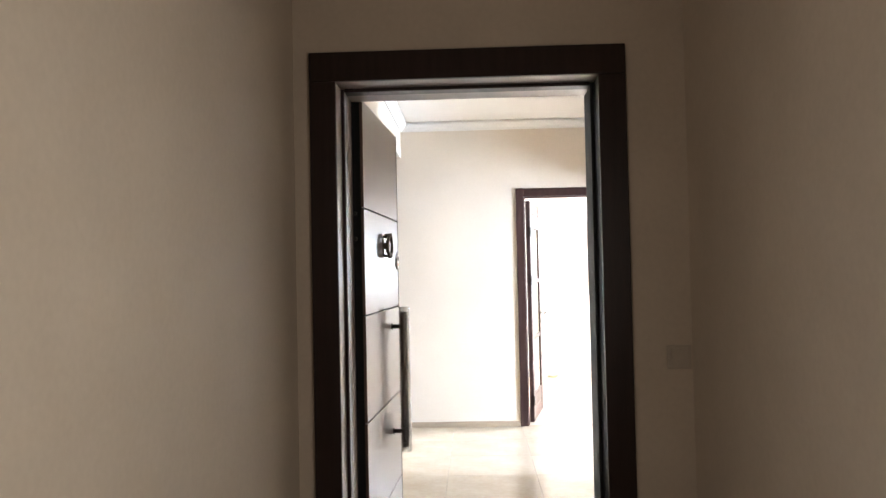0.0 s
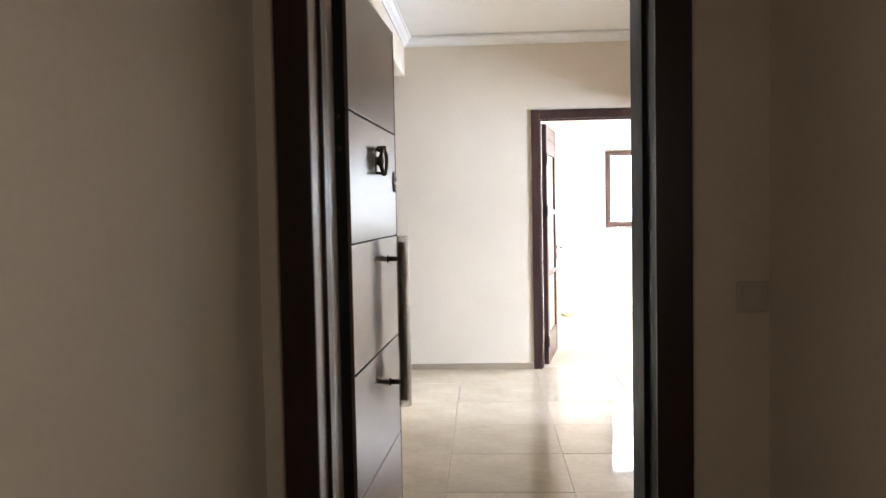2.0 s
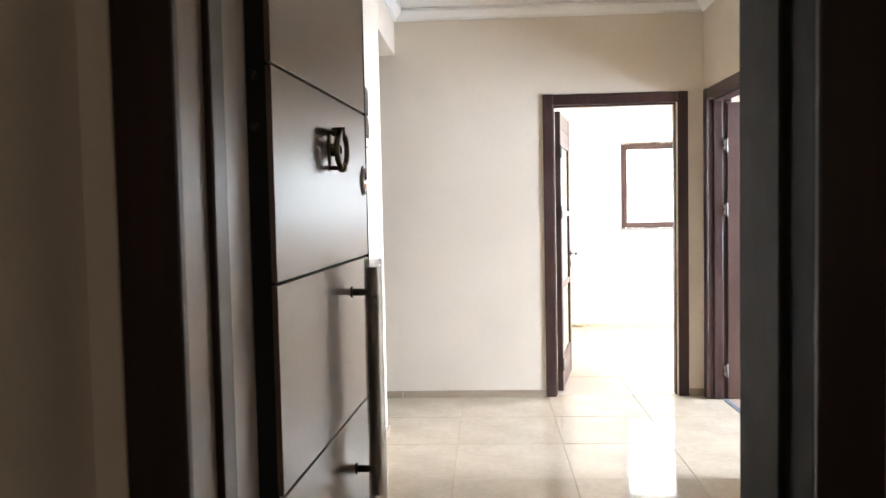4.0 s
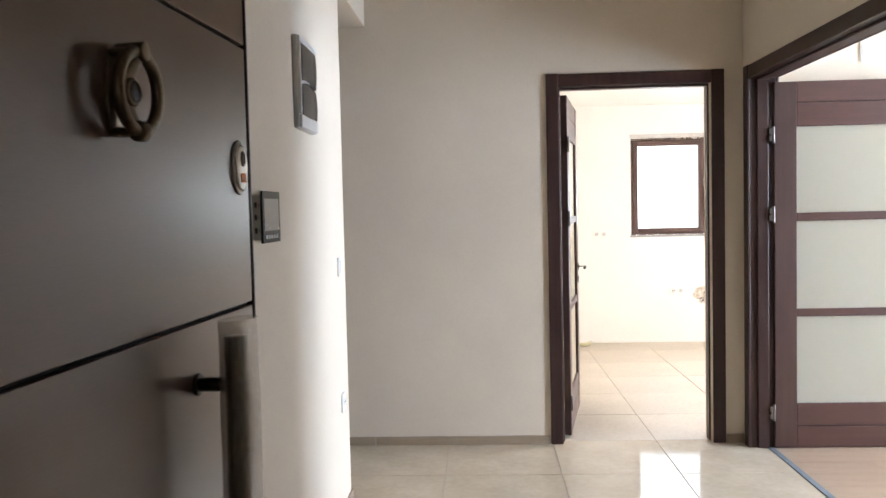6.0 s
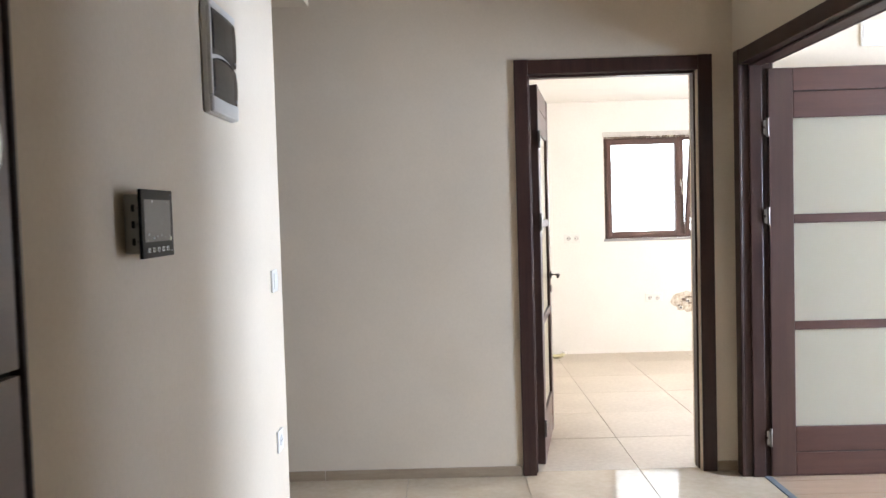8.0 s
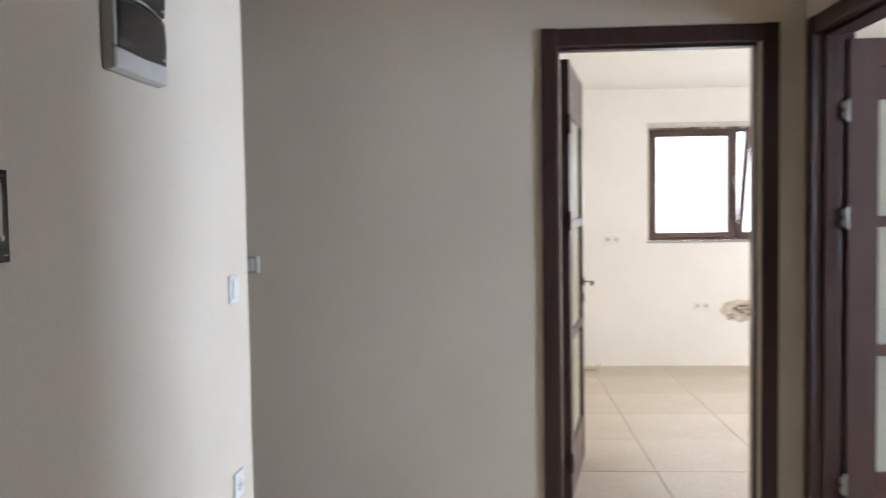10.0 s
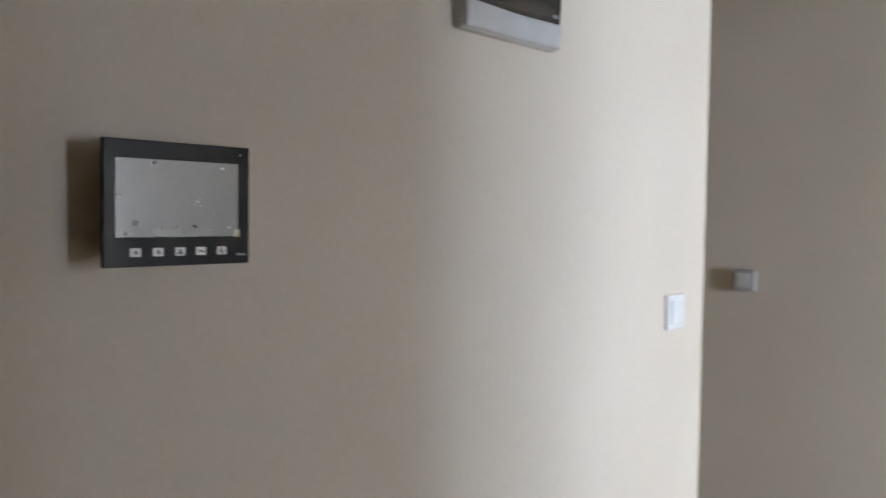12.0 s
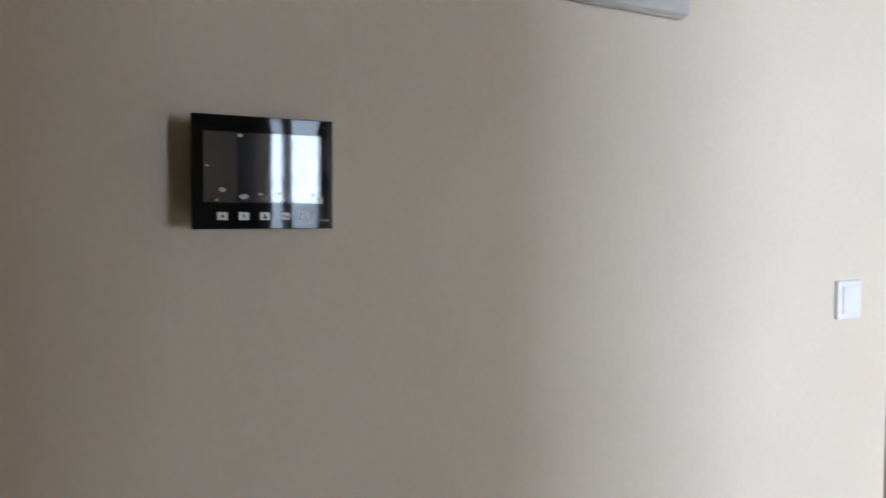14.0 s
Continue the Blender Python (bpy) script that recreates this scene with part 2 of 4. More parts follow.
def oval_plate(cx, cz, w, h, y0, y1, sides=40, crown=0.0):
    """An oval plate that stands on the plane y = y0 and ends at y1, with a softened rim."""
    bm = bmesh.new()
    rings = []
    for y, k in ((y0, 1.0), (y0 + (y1 - y0) * 0.7, 1.0), (y1, 0.93)):
        rings.append([bm.verts.new((cx + k * w / 2 * math.cos(2 * math.pi * i / sides), y, cz + k * h / 2 * math.sin(2 * math.pi * i / sides))) for i in range(sides)])
    for lo, hi in zip(rings, rings[1:]):
        for i in range(sides):
            bm.faces.new((lo[i], lo[(i + 1) % sides], hi[(i + 1) % sides], hi[i]))
    bm.faces.new(rings[0])
    bm.faces.new(rings[-1][::-1])
    bmesh.ops.recalc_face_normals(bm, faces=bm.faces)
    return bm


def tube(points, r, sides=12, closed=False):
    """A round tube along a line of points."""
    bm = bmesh.new()
    pts = [Vector(p) for p in points]
    count = len(pts)
    rings = []
    for i, p in enumerate(pts):
        ahead = pts[(i + 1) % count] if closed or i + 1 < count else p
        back = pts[i - 1] if closed or i else p
        q = (ahead - back).to_track_quat("Z", "Y")
        rings.append([bm.verts.new(p + q @ Vector((r * math.cos(2 * math.pi * k / sides), r * math.sin(2 * math.pi * k / sides), 0))) for k in range(sides)])
    pairs = list(zip(rings, rings[1:])) + ([(rings[-1], rings[0])] if closed else [])
    for lo, hi in pairs:
        near = min(range(sides), key=lambda s: (hi[s].co - lo[0].co).length)
        for k in range(sides):
            bm.faces.new((lo[k], lo[(k + 1) % sides], hi[(k + 1 + near) % sides], hi[(k + near) % sides]))
    if not closed:
        bm.faces.new(rings[0])
        bm.faces.new(rings[-1])
    bmesh.ops.recalc_face_normals(bm, faces=bm.faces)
    return bm


def mesh_of(name, bm, mat, smooth=False):
    me = bpy.data.meshes.new(name)
    bm.to_mesh(me)
    bm.free()
    me.materials.append(mat)
    if smooth:
        me.shade_smooth()
    return me


def part(name, bm, mat, parent, label="", smooth=False):
    ob = new(name, mesh_of(name, bm, mat, smooth))
    ob.parent = parent
    return tagged(ob, label)


def thing(name, m, label, category, group="", kind=""):
    ob = new(name)
    ob.empty_display_size = 0.1
    ob.matrix_world = m
    return tagged(ob, label, category, group, kind)


def setting(name, bm, mat, label, category):
    return tagged(new(name, mesh_of(name, bm, mat)), label, category, "", "structure")


# ---- plan ----
WX, EX, RX = -0.863, 6.327, 1.245          # hall: left wall's face, its free end, right wall's face
FY0, FY1 = 2.62, 2.92                      # entrance wall
KY0, KY1 = 7.215, 7.355                    # wall to the kitchen
KF, KL, KR, KC = 10.680, 0.05, 3.6, 2.33   # kitchen: far face, sides, ceiling
CEIL = 2.712
LX, LY = 4.6, -1.2                         # living room: window wall, near wall
CL, CR, CB = -0.815, 0.477, -1.6           # corridor: sides; the landing begins at CB

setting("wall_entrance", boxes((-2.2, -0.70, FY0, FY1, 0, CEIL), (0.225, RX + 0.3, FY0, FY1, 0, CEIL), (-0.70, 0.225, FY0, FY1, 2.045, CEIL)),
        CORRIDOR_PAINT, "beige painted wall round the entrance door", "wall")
setting("wall_entrance_inner", boxes((WX, -0.755, FY1, FY1 + 0.006, 0, CEIL), (0.285, RX, FY1, FY1 + 0.006, 0, CEIL), (-0.755, 0.285, FY1, FY1 + 0.006, 2.10, CEIL)),
        PAINT, "cream painted inner face of the entrance wall", "wall")
setting("wall_hall_left", boxes((WX - 0.2, WX, FY1, EX, -0.05, CEIL), (WX - 0.2, WX, EX, KY0, 2.40, CEIL), bevel=0.004),
        PAINT, "cream plastered hall wall with a beam over the passage", "wall")
setting("wall_kitchen", boxes((-5.2, 0.215, KY0, KY1, -0.05, 2.9), (1.065, LX, KY0, KY1, -0.05, 2.9), (0.215, 1.065, KY0, KY1, 2.053, 2.9)),
        PAINT, "cream painted wall with the kitchen door opening", "wall")
setting("wall_hall_right", boxes((RX, RX + 0.14, FY1, 5.475, -0.05, CEIL), (RX, RX + 0.14, 7.115, KY0, 0, CEIL), (RX, RX + 0.14, 5.475, 7.115, 2.053, CEIL)),
        PAINT, "cream painted wall with the wide living room opening", "wall")
setting("wall_passage", boxes((-5.2, -5.0, EX - 0.2, KY0, 0, CEIL), (-5.0, WX - 0.2, EX - 0.2, EX, 0, CEIL)), PAINT, "cream walls of the side passage", "wall")
setting("ceiling_hall", boxes((-5.0, RX, FY1, KY0, CEIL, CEIL + 0.12)), CEILING_PAINT, "smooth white painted hall ceiling", "ceiling")

# living room shell, with a tall window opening towards the light
WY0, PY0, PY1, WY1, WZ1 = 4.82, 5.96, 6.47, 7.212, 2.25   # window, pier, balcony door
setting("wall_living_window", boxes((LX, LX + 0.25, LY, WY0, 0, CEIL), (LX, LX + 0.25, WY1, KY1, 0, CEIL), (LX, LX + 0.25, PY0, PY1, 0, CEIL), (LX, LX + 0.25, WY0, PY0, WZ1, CEIL), (LX, LX + 0.25, PY1, WY1, WZ1, CEIL), (LX, LX + 0.25, WY0, PY0, 0, 0.12), (LX, LX + 0.25, PY1, WY1, 0, 0.12)),
        PAINT, "cream living room wall with the tall window", "wall")
setting("wall_living_side", boxes((RX, RX + 0.14, LY, FY0 - 0.002, 0, CEIL)), PAINT, "plain cream living room side wall", "wall")
setting("wall_living_near", boxes((RX, LX + 0.25, LY - 0.2, LY, 0, CEIL)), PAINT, "plain cream living room wall", "wall")
setting("ceiling_living", boxes((RX, LX + 0.25, LY - 0.2, KY0, CEIL + 0.002, CEIL + 0.12)), CEILING_PAINT, "smooth white living room ceiling", "ceiling")

# kitchen shell with its window opening
KWX0, KWX1, KWZ0, KWZ1 = 1.245, 2.69, 1.05, 2.01
setting("wall_kitchen_window", boxes((KL - 0.2, KWX0, KF, KF + 0.28, -0.05, KC), (KWX1, KR + 0.2, KF, KF + 0.28, -0.05, KC), (KWX0, KWX1, KF, KF + 0.28, -0.05, KWZ0), (KWX0, KWX1, KF, KF + 0.28, KWZ1, KC)),
        KITCHEN_PAINT, "pale cream kitchen wall round the window", "wall")
setting("wall_kitchen_left", boxes((KL - 0.2, KL, KY1, KF, -0.05, KC)), KITCHEN_PAINT, "plain pale kitchen wall", "wall")
setting("wall_kitchen_right", boxes((KR, KR + 0.2, KY1, 8.15, -0.05, KC), (KR, KR + 0.2, 9.95, KF, -0.05, KC), (KR, KR + 0.2, 8.15, 9.95, -0.05, 0.10), (KR, KR + 0.2, 8.15, 9.95, 2.20, KC)), KITCHEN_PAINT, "plain pale kitchen wall", "wall")
setting("ceiling_kitchen", boxes((KL - 0.2, KR + 0.2, KY1, KF + 0.28, KC, KC + 0.12)), CEILING_PAINT, "low white kitchen ceiling", "ceiling")

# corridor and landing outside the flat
# both side walls are holed for the added, unseen fill windows
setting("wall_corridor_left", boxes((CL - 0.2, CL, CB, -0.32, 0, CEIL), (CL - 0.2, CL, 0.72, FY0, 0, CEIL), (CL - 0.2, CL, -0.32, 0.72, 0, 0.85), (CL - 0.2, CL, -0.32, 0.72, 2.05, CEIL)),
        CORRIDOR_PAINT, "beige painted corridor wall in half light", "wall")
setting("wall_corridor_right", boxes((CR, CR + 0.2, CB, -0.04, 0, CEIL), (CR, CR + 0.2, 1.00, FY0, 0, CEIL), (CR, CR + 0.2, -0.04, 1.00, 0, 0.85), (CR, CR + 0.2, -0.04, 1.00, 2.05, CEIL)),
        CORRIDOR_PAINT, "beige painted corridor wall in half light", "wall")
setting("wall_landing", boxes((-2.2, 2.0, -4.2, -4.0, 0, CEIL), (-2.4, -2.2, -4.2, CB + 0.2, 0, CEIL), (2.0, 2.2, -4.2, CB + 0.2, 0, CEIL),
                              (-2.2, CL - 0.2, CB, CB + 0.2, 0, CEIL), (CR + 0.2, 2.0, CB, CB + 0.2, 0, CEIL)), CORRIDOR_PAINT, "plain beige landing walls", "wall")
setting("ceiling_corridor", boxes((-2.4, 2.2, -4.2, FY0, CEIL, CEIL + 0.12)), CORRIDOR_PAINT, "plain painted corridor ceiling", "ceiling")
setting("floor_corridor", boxes((-2.4, 2.2, -4.2, FY0 + 0.14, -0.1, -0.004)), GREY_STONE, "dull grey stone corridor floor", "floor")


def cornice():
    """A stepped cove mould round the hall's ceiling, mitred at the corners."""
    bm = bmesh.new()
    rings = []
    for d, z in ((0, 2.633), (0.010, 2.633), (0.014, 2.648), (0.022, 2.655), (0.034, 2.664), (0.046, 2.682), (0.052, 2.688), (0.060, 2.688), (0.060, 2.704), (0.050, 2.704), (0.050, CEIL)):
        rings.append([bm.verts.new(p) for p in ((WX + d, FY1 + 0.006 + d, z), (RX - d, FY1 + 0.006 + d, z), (RX - d, KY0 - d, z), (WX + d, KY0 - d, z))])
    for lo, hi in zip(rings, rings[1:]):
        for i in range(4):
            bm.faces.new((lo[i], lo[(i + 1) % 4], hi[(i + 1) % 4], hi[i]))
    return bm


setting("cornice", cornice(), CEILING_PAINT, "white stepped cornice mould under the ceiling", "cornice")
for run in ((WX + 0.004, 0.146, KY0 - 0.012, KY0), (1.143, RX - 0.004, KY0 - 0.012, KY0), (WX, WX + 0.012, FY1 + 0.02, EX), (WX - 0.2, WX + 0.012, EX, EX + 0.012),
            (-3.0, WX, KY0 - 0.012, KY0), (RX - 0.012, RX, FY1 + 0.02, 5.39)):
    setting("baseboard", boxes((*run, 0.0, 0.05), bevel=0.002), SKIRTING, "low beige wood-look baseboard", "baseboard")


# ---- door frames ----
def frame_piece(name, size, mat, parent, label=""):
    return part(name, boxes(size, bevel=0.003, seg=2), mat, parent, label)


def entrance_frame():
    f = thing("door_frame", pose(0, -0.010, 0), "dark brown entrance door frame with a black seal", "door frame")
    x0, x1, top = -0.672, 0.193, 2.013
    for a, b in ((x0 - 0.088, x0), (x1, x1 + 0.090)):
        frame_piece("architrave", (a, b, 2.612, 2.63, 0, top), WENGE, f)
    frame_piece("architrave", (x0 - 0.088, x1 + 0.090, 2.610, 2.63, top, 2.110), WENGE, f)
    # light on the left and head, shade on the right, put into the colours
    frame_piece("lining", (x0 - 0.026, x0 - 0.001, 2.63, 2.735, 0, top), LIT_REVEAL, f, "grey-brown lining with reflected light put into its colour")
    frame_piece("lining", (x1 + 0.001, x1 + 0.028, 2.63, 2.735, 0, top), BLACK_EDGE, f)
    frame_piece("lining", (x0, x1, 2.63, 2.735, top + 0.001, top + 0.028), LIT_REVEAL, f)
    # right stop darker than the left, its shade put into the colour
    for a, b in ((x0 - 0.026, x0 + 0.010), (x1 - 0.010, x1 + 0.028)):
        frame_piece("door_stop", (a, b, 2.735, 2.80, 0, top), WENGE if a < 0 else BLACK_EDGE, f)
    frame_piece("door_stop", (x0 + 0.010, x1 - 0.010, 2.735, 2.80, top - 0.010, top + 0.028), WENGE, f)
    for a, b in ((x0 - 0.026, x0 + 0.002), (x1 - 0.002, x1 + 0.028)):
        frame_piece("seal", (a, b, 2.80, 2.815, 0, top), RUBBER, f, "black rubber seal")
        # rear lining: lit left and shaded right, again put into the colours
        frame_piece("rear_lining", (a, b, 2.815, 2.95, 0, top), LIT_REVEAL if a < 0 else BLACK_EDGE, f)
    frame_piece("rear_lining", (x0, x1, 2.80, 2.95, top, top + 0.028), LIT_REVEAL, f)
    for a, b in ((-0.755, x0 - 0.026), (x1 + 0.028, 0.285)):
        frame_piece("inner_architrave", (a, b, 2.93, 2.948, 0, 2.042), WENGE, f)
    frame_piece("inner_architrave", (-0.755, 0.285, 2.93, 2.948, 2.042, 2.10), WENGE, f)
    frame_piece("threshold", (x0, x1, 2.66, 2.93, -0.004, 0.012), STEEL, f, "brushed metal threshold")
    return f


entrance_frame()


def opening_frame(m, width, label, wall, extra=0.0):
    """Architraves on both faces and a lining with a stop; local x across the opening, y through the wall (0: the near face)."""
    f = thing("door_frame", m, label, "door frame", "inner door frames")
    top, w = 2.03, 0.070
    for y0, y1 in ((-0.015, 0.0), (wall, wall + 0.015)):
        frame_piece("architrave", (-w, 0.0, y0, y1, 0, top + w + 0.003), INNER_WENGE, f)
        frame_piece("architrave", (width, width + w, y0, y1, 0, top + w + 0.003), INNER_WENGE, f)
        frame_piece("architrave", (0.0, width, y0 + (0.002 if y0 < 0 else 0), y1, top, top + w), INNER_WENGE, f)
    for a, b in ((-0.022, -0.001), (width + 0.001, width + 0.022)):
        frame_piece("lining", (a, b, 0.0, wall, 0, top), INNER_WENGE, f)
    frame_piece("lining", (-0.001, width + 0.001, 0.0, wall, top + 0.001, top + 0.022), INNER_WENGE, f)
    for a, b in ((-0.001, 0.012), (width - 0.012, width + 0.001)):
        frame_piece("door_stop", (a, b, 0.035, wall - 0.045, 0, top), INNER_WENGE, f)
    frame_piece("door_stop", (0.012, width - 0.012, 0.035, wall - 0.045, top - 0.012, top), INNER_WENGE, f)
    return f


opening_frame(pose(0.221, KY0, 0), 0.847, "dark brown wooden kitchen door frame", KY1 - KY0)
opening_frame(pose(RX, 7.100, 0, 0, 0, -90), 1.610, "dark brown wooden frame of the wide living room opening", 0.14)


# ---- doors ----
def lever_handle(parent, x, z, y, out):
    """A lever with its rose and a keyhole rose below; out is +1 or -1 along local y."""
    h = part("handle", rod((x, y, z), (x, y + out * 0.008, z), 0.024, bevel=0.002), DARK_STEEL, parent, "dark steel lever handle", True)
    part("lever", tube([(x, y + out * 0.006, z), (x, y + out * 0.045, z), (x - 0.012, y + out * 0.052, z), (x - 0.115, y + out * 0.052, z - 0.004)], 0.008), DARK_STEEL, h, "", True)
    part("keyhole_plate", rod((x, y, z - 0.085), (x, y + out * 0.007, z - 0.085), 0.024, bevel=0.002), DARK_STEEL, parent, "", True)


def hinge(parent, x, y, z, pale):
    h = part("hinge", rod((x, y, z - 0.045), (x, y, z + 0.045), 0.007, bevel=0.001), STEEL, parent, "steel barrel hinge", True)
    part("hinge_leaf", boxes((x - 0.022, x - 0.007, y - 0.004, y - 0.001, z - 0.034, z - 0.006), (x - 0.014, x - 0.007, y - 0.004, y - 0.001, z - 0.006, z + 0.006), (x - 0.022, x - 0.007, y - 0.004, y - 0.001, z + 0.006, z + 0.034), bevel=0.0008), pale, h)
    return h


def glazed_door(name, m, width, label, hinges_pale, hinge_side=True):
    """Local x from the hinge across the leaf, y the thickness (0 to 0.04), three satin panes between rails."""
    d = thing(name, m, label, "door", "glazed doors")
    th, st = 0.040, 0.118
    for a, b in ((0, st), (width - st, width)):
        part("stile", boxes((a, b, 0, th, 0.006, 2.004), bevel=0.0025), LEAF_WOOD, d)
    for z0, z1, name2 in ((1.893, 2.004, "top_rail"), (1.763, 1.889, "top_rail"), (1.252, 1.296, "glazing_bar"), (0.730, 0.772, "glazing_bar"), (0.126, 0.250, "bottom_rail"), (0.006, 0.122, "bottom_rail")):
        part(name2, boxes((st + 0.001, width - st - 0.001, 0.002, th - 0.002, z0, z1), bevel=0.0025), RAIL_WOOD, d)
    part("rail_core", boxes((st, width - st, 0.006, th - 0.006, 0.01, 0.248)), BLACK_EDGE, d)
    part("rail_core", boxes((st, width - st, 0.006, th - 0.006, 1.765, 2.0)), BLACK_EDGE, d)
    for z0, z1 in ((1.296, 1.763), (0.772, 1.252), (0.250, 0.730)):
        part("pane", boxes((st - 0.006, width - st + 0.006, 0.016, 0.022, z0 - 0.005, z1 + 0.005)), MILK, d, "white satin glass pane")
    for z in (1.72, 1.29, 0.20):
        hinge(d, -0.007, -0.006 if hinge_side else th + 0.006, z, hinges_pale)
    for y, out in ((0, -1), (th, 1)):
        lever_handle(d, width - 0.058, 0.955, y, out)
    return d


glazed_door("kitchen_door", pose(0.284, KY1 + 0.008, 0, 0, 0, 79.6), 0.790, "brown wooden kitchen door with satin panes standing open", BAR_STEEL)
glazed_door("living_room_door", pose(RX + 0.124, 7.082, 0, 0, 0, -0.6), 0.79, "brown wooden living room door with satin panes, wide open", STEEL)


def entrance_door():
    """Local x from the hinge, y the thickness (0 is the outer face), open into the hall."""
    w, th, top = 0.876, 0.066, 2.032
    d = thing("entrance_door", pose(-0.634, 2.971, 0, 0, 0, 87.15), "dark brown armoured entrance door with grooved panels, standing open", "door")
    part("core", boxes((0.004, w - 0.010, 0.010, th - 0.004, 0.012, top - 0.004), bevel=0.002), RUBBER, d, "black steel core")
    cuts = [0.010, 0.417, 0.817, 1.217, 1.620, top]
    for lo, hi in zip(cuts, cuts[1:]):
        part("panel", boxes((0.002, w - 0.014, 0.0, 0.011, lo + 0.0032, hi - 0.0032), bevel=0.0008), STEEL_DOOR, d)
    part("inner_panel", boxes((0.006, w - 0.012, th - 0.004, th + 0.004, 0.014, top - 0.006), bevel=0.002), STEEL_DOOR, d)
    part("edge_lip", boxes((w - 0.008, w, -0.001, th, 0.012, top), bevel=0.002), WENGE, d, "narrow brown lip on the closing edge")
    for z in (1.60, 1.505, 0.42, 0.32):
        part("security_pin", rod((0.004, 0.034, z), (-0.010, 0.034, z), 0.008, bevel=0.002), DARK_STEEL, d, "steel pin in the hinge edge", True)
    # knocker
    kx, kz = 0.437, 1.491
    plate = part("knocker", oval_plate(kx, kz, 0.036, 0.094, 0.0, -0.004), BRONZE, d, "antique bronze door knocker with a ring", True)
    strap = tube([(kx, -0.003, kz + 0.041), (kx, -0.020, kz + 0.042), (kx, -0.027, kz + 0.035), (kx, -0.018, kz + 0.020), (kx, -0.016, kz + 0.006), (kx, -0.016, kz - 0.010), (kx, -0.018, kz - 0.024), (kx, -0.027, kz - 0.037), (kx, -0.020, kz - 0.043), (kx, -0.003, kz - 0.042)], 0.0056)
    for v in strap.verts:
        v.co.x = kx + (v.co.x - kx) * 2.4
    part("bracket", strap, BRONZE, plate, "wide bronze strap that carries the ring", True)
    ring = [(kx + 0.039 * math.cos(a), -0.029 - 0.003 * math.cos(a), kz + 0.042 * math.sin(a)) for a in [2 * math.pi * i / 40 for i in range(40)]]
    part("ring", tube(ring, 0.0068, closed=True), BRONZE, plate, "", True)
    part("pivot", rod((kx + 0.003, -0.006, kz + 0.042), (kx + 0.003, -0.038, kz + 0.043), 0.0105, bevel=0.002), BRONZE, plate, "", True)
    part("collar", rod((kx - 0.008, -0.028, kz - 0.042), (kx + 0.008, -0.030, kz - 0.042), 0.0112, bevel=0.003), BRONZE, plate, "", True)
    part("peephole", rod((kx, -0.003, kz), (kx, -0.025, kz), 0.0155, bevel=0.002), BRONZE, plate, "", True)
    part("lens", rod((kx, -0.024, kz), (kx, -0.0265, kz), 0.0115, bevel=0.001), SMOKED, plate, "dark peephole lens", True)
    # pull bar on two posts, still in its film
    hx = 0.630
    bar = part("pull_handle", rod((hx, -0.055, 0.600), (hx, -0.055, 1.200), 0.0155, bevel=0.002), BAR_STEEL, d, "long dull steel pull bar", True)
    for z in (1.135, 0.668):
        part("post", rod((hx, 0.001, z), (hx, -0.050, z), 0.0095), BAR_STEEL, bar, "", True)
        part("flange", rod((hx, 0.0, z), (hx, -0.005, z), 0.0150, bevel=0.001), BAR_STEEL, bar, "", True)
    film = bmesh.new()
    random.seed(5)
    rows = []
    for i in range(34):
        z = 1.222 - i * 0.0195
        row = []
        for k in range(29):
            a = 2 * math.pi * k / 28
            c, w2 = math.cos(a), math.sin(a)
            swell = 1 + 0.10 * noise.noise((c * 1.5, w2 * 1.5, z * 9))
            flat = math.copysign(abs(c) ** 0.7, c)
            row.append(film.verts.new((hx + 0.004 + 0.034 * swell * flat + 0.003 * noise.noise((z * 14, 3, 1)), -0.058 + 0.021 * swell * w2 - 0.004 * c, z)))
        rows.append(row)
    for lo, hi in zip(rows, rows[1:]):
        for k in range(28):
            film.faces.new((lo[k], lo[k + 1], hi[k + 1], hi[k]))
    part("wrapping_film", film, FILM, bar, "clear protective film left on the bar", True)
    # lock
    cx, cz = 0.819, 1.430
    esc = part("lock_plate", oval_plate(cx, cz, 0.062, 0.084, 0.0, -0.0035), STEEL, d, "oval steel lock plate with an orange sticker", True)
    part("lock_rim", oval_plate(cx, cz - 0.001, 0.053, 0.072, -0.003, -0.006), CHROME, esc, "", True)
    part("lock_face", oval_plate(cx, cz - 0.001, 0.047, 0.066, -0.005, -0.0072), SATIN, esc, "", True)
    part("cylinder", oval_plate(cx, cz + 0.013, 0.017, 0.024, -0.007, -0.010), STEEL, esc, "", True)
    part("keyway", boxes((cx - 0.0022, cx + 0.0022, -0.0110, -0.0095, cz + 0.005, cz + 0.021), bevel=0.0005), DARK, esc)
    part("sticker", boxes((cx - 0.010, cx + 0.010, -0.0086, -0.0070, cz - 0.023, cz - 0.009), bevel=0.0004), ORANGE, esc, "orange paper sticker")
    return d


entrance_door()


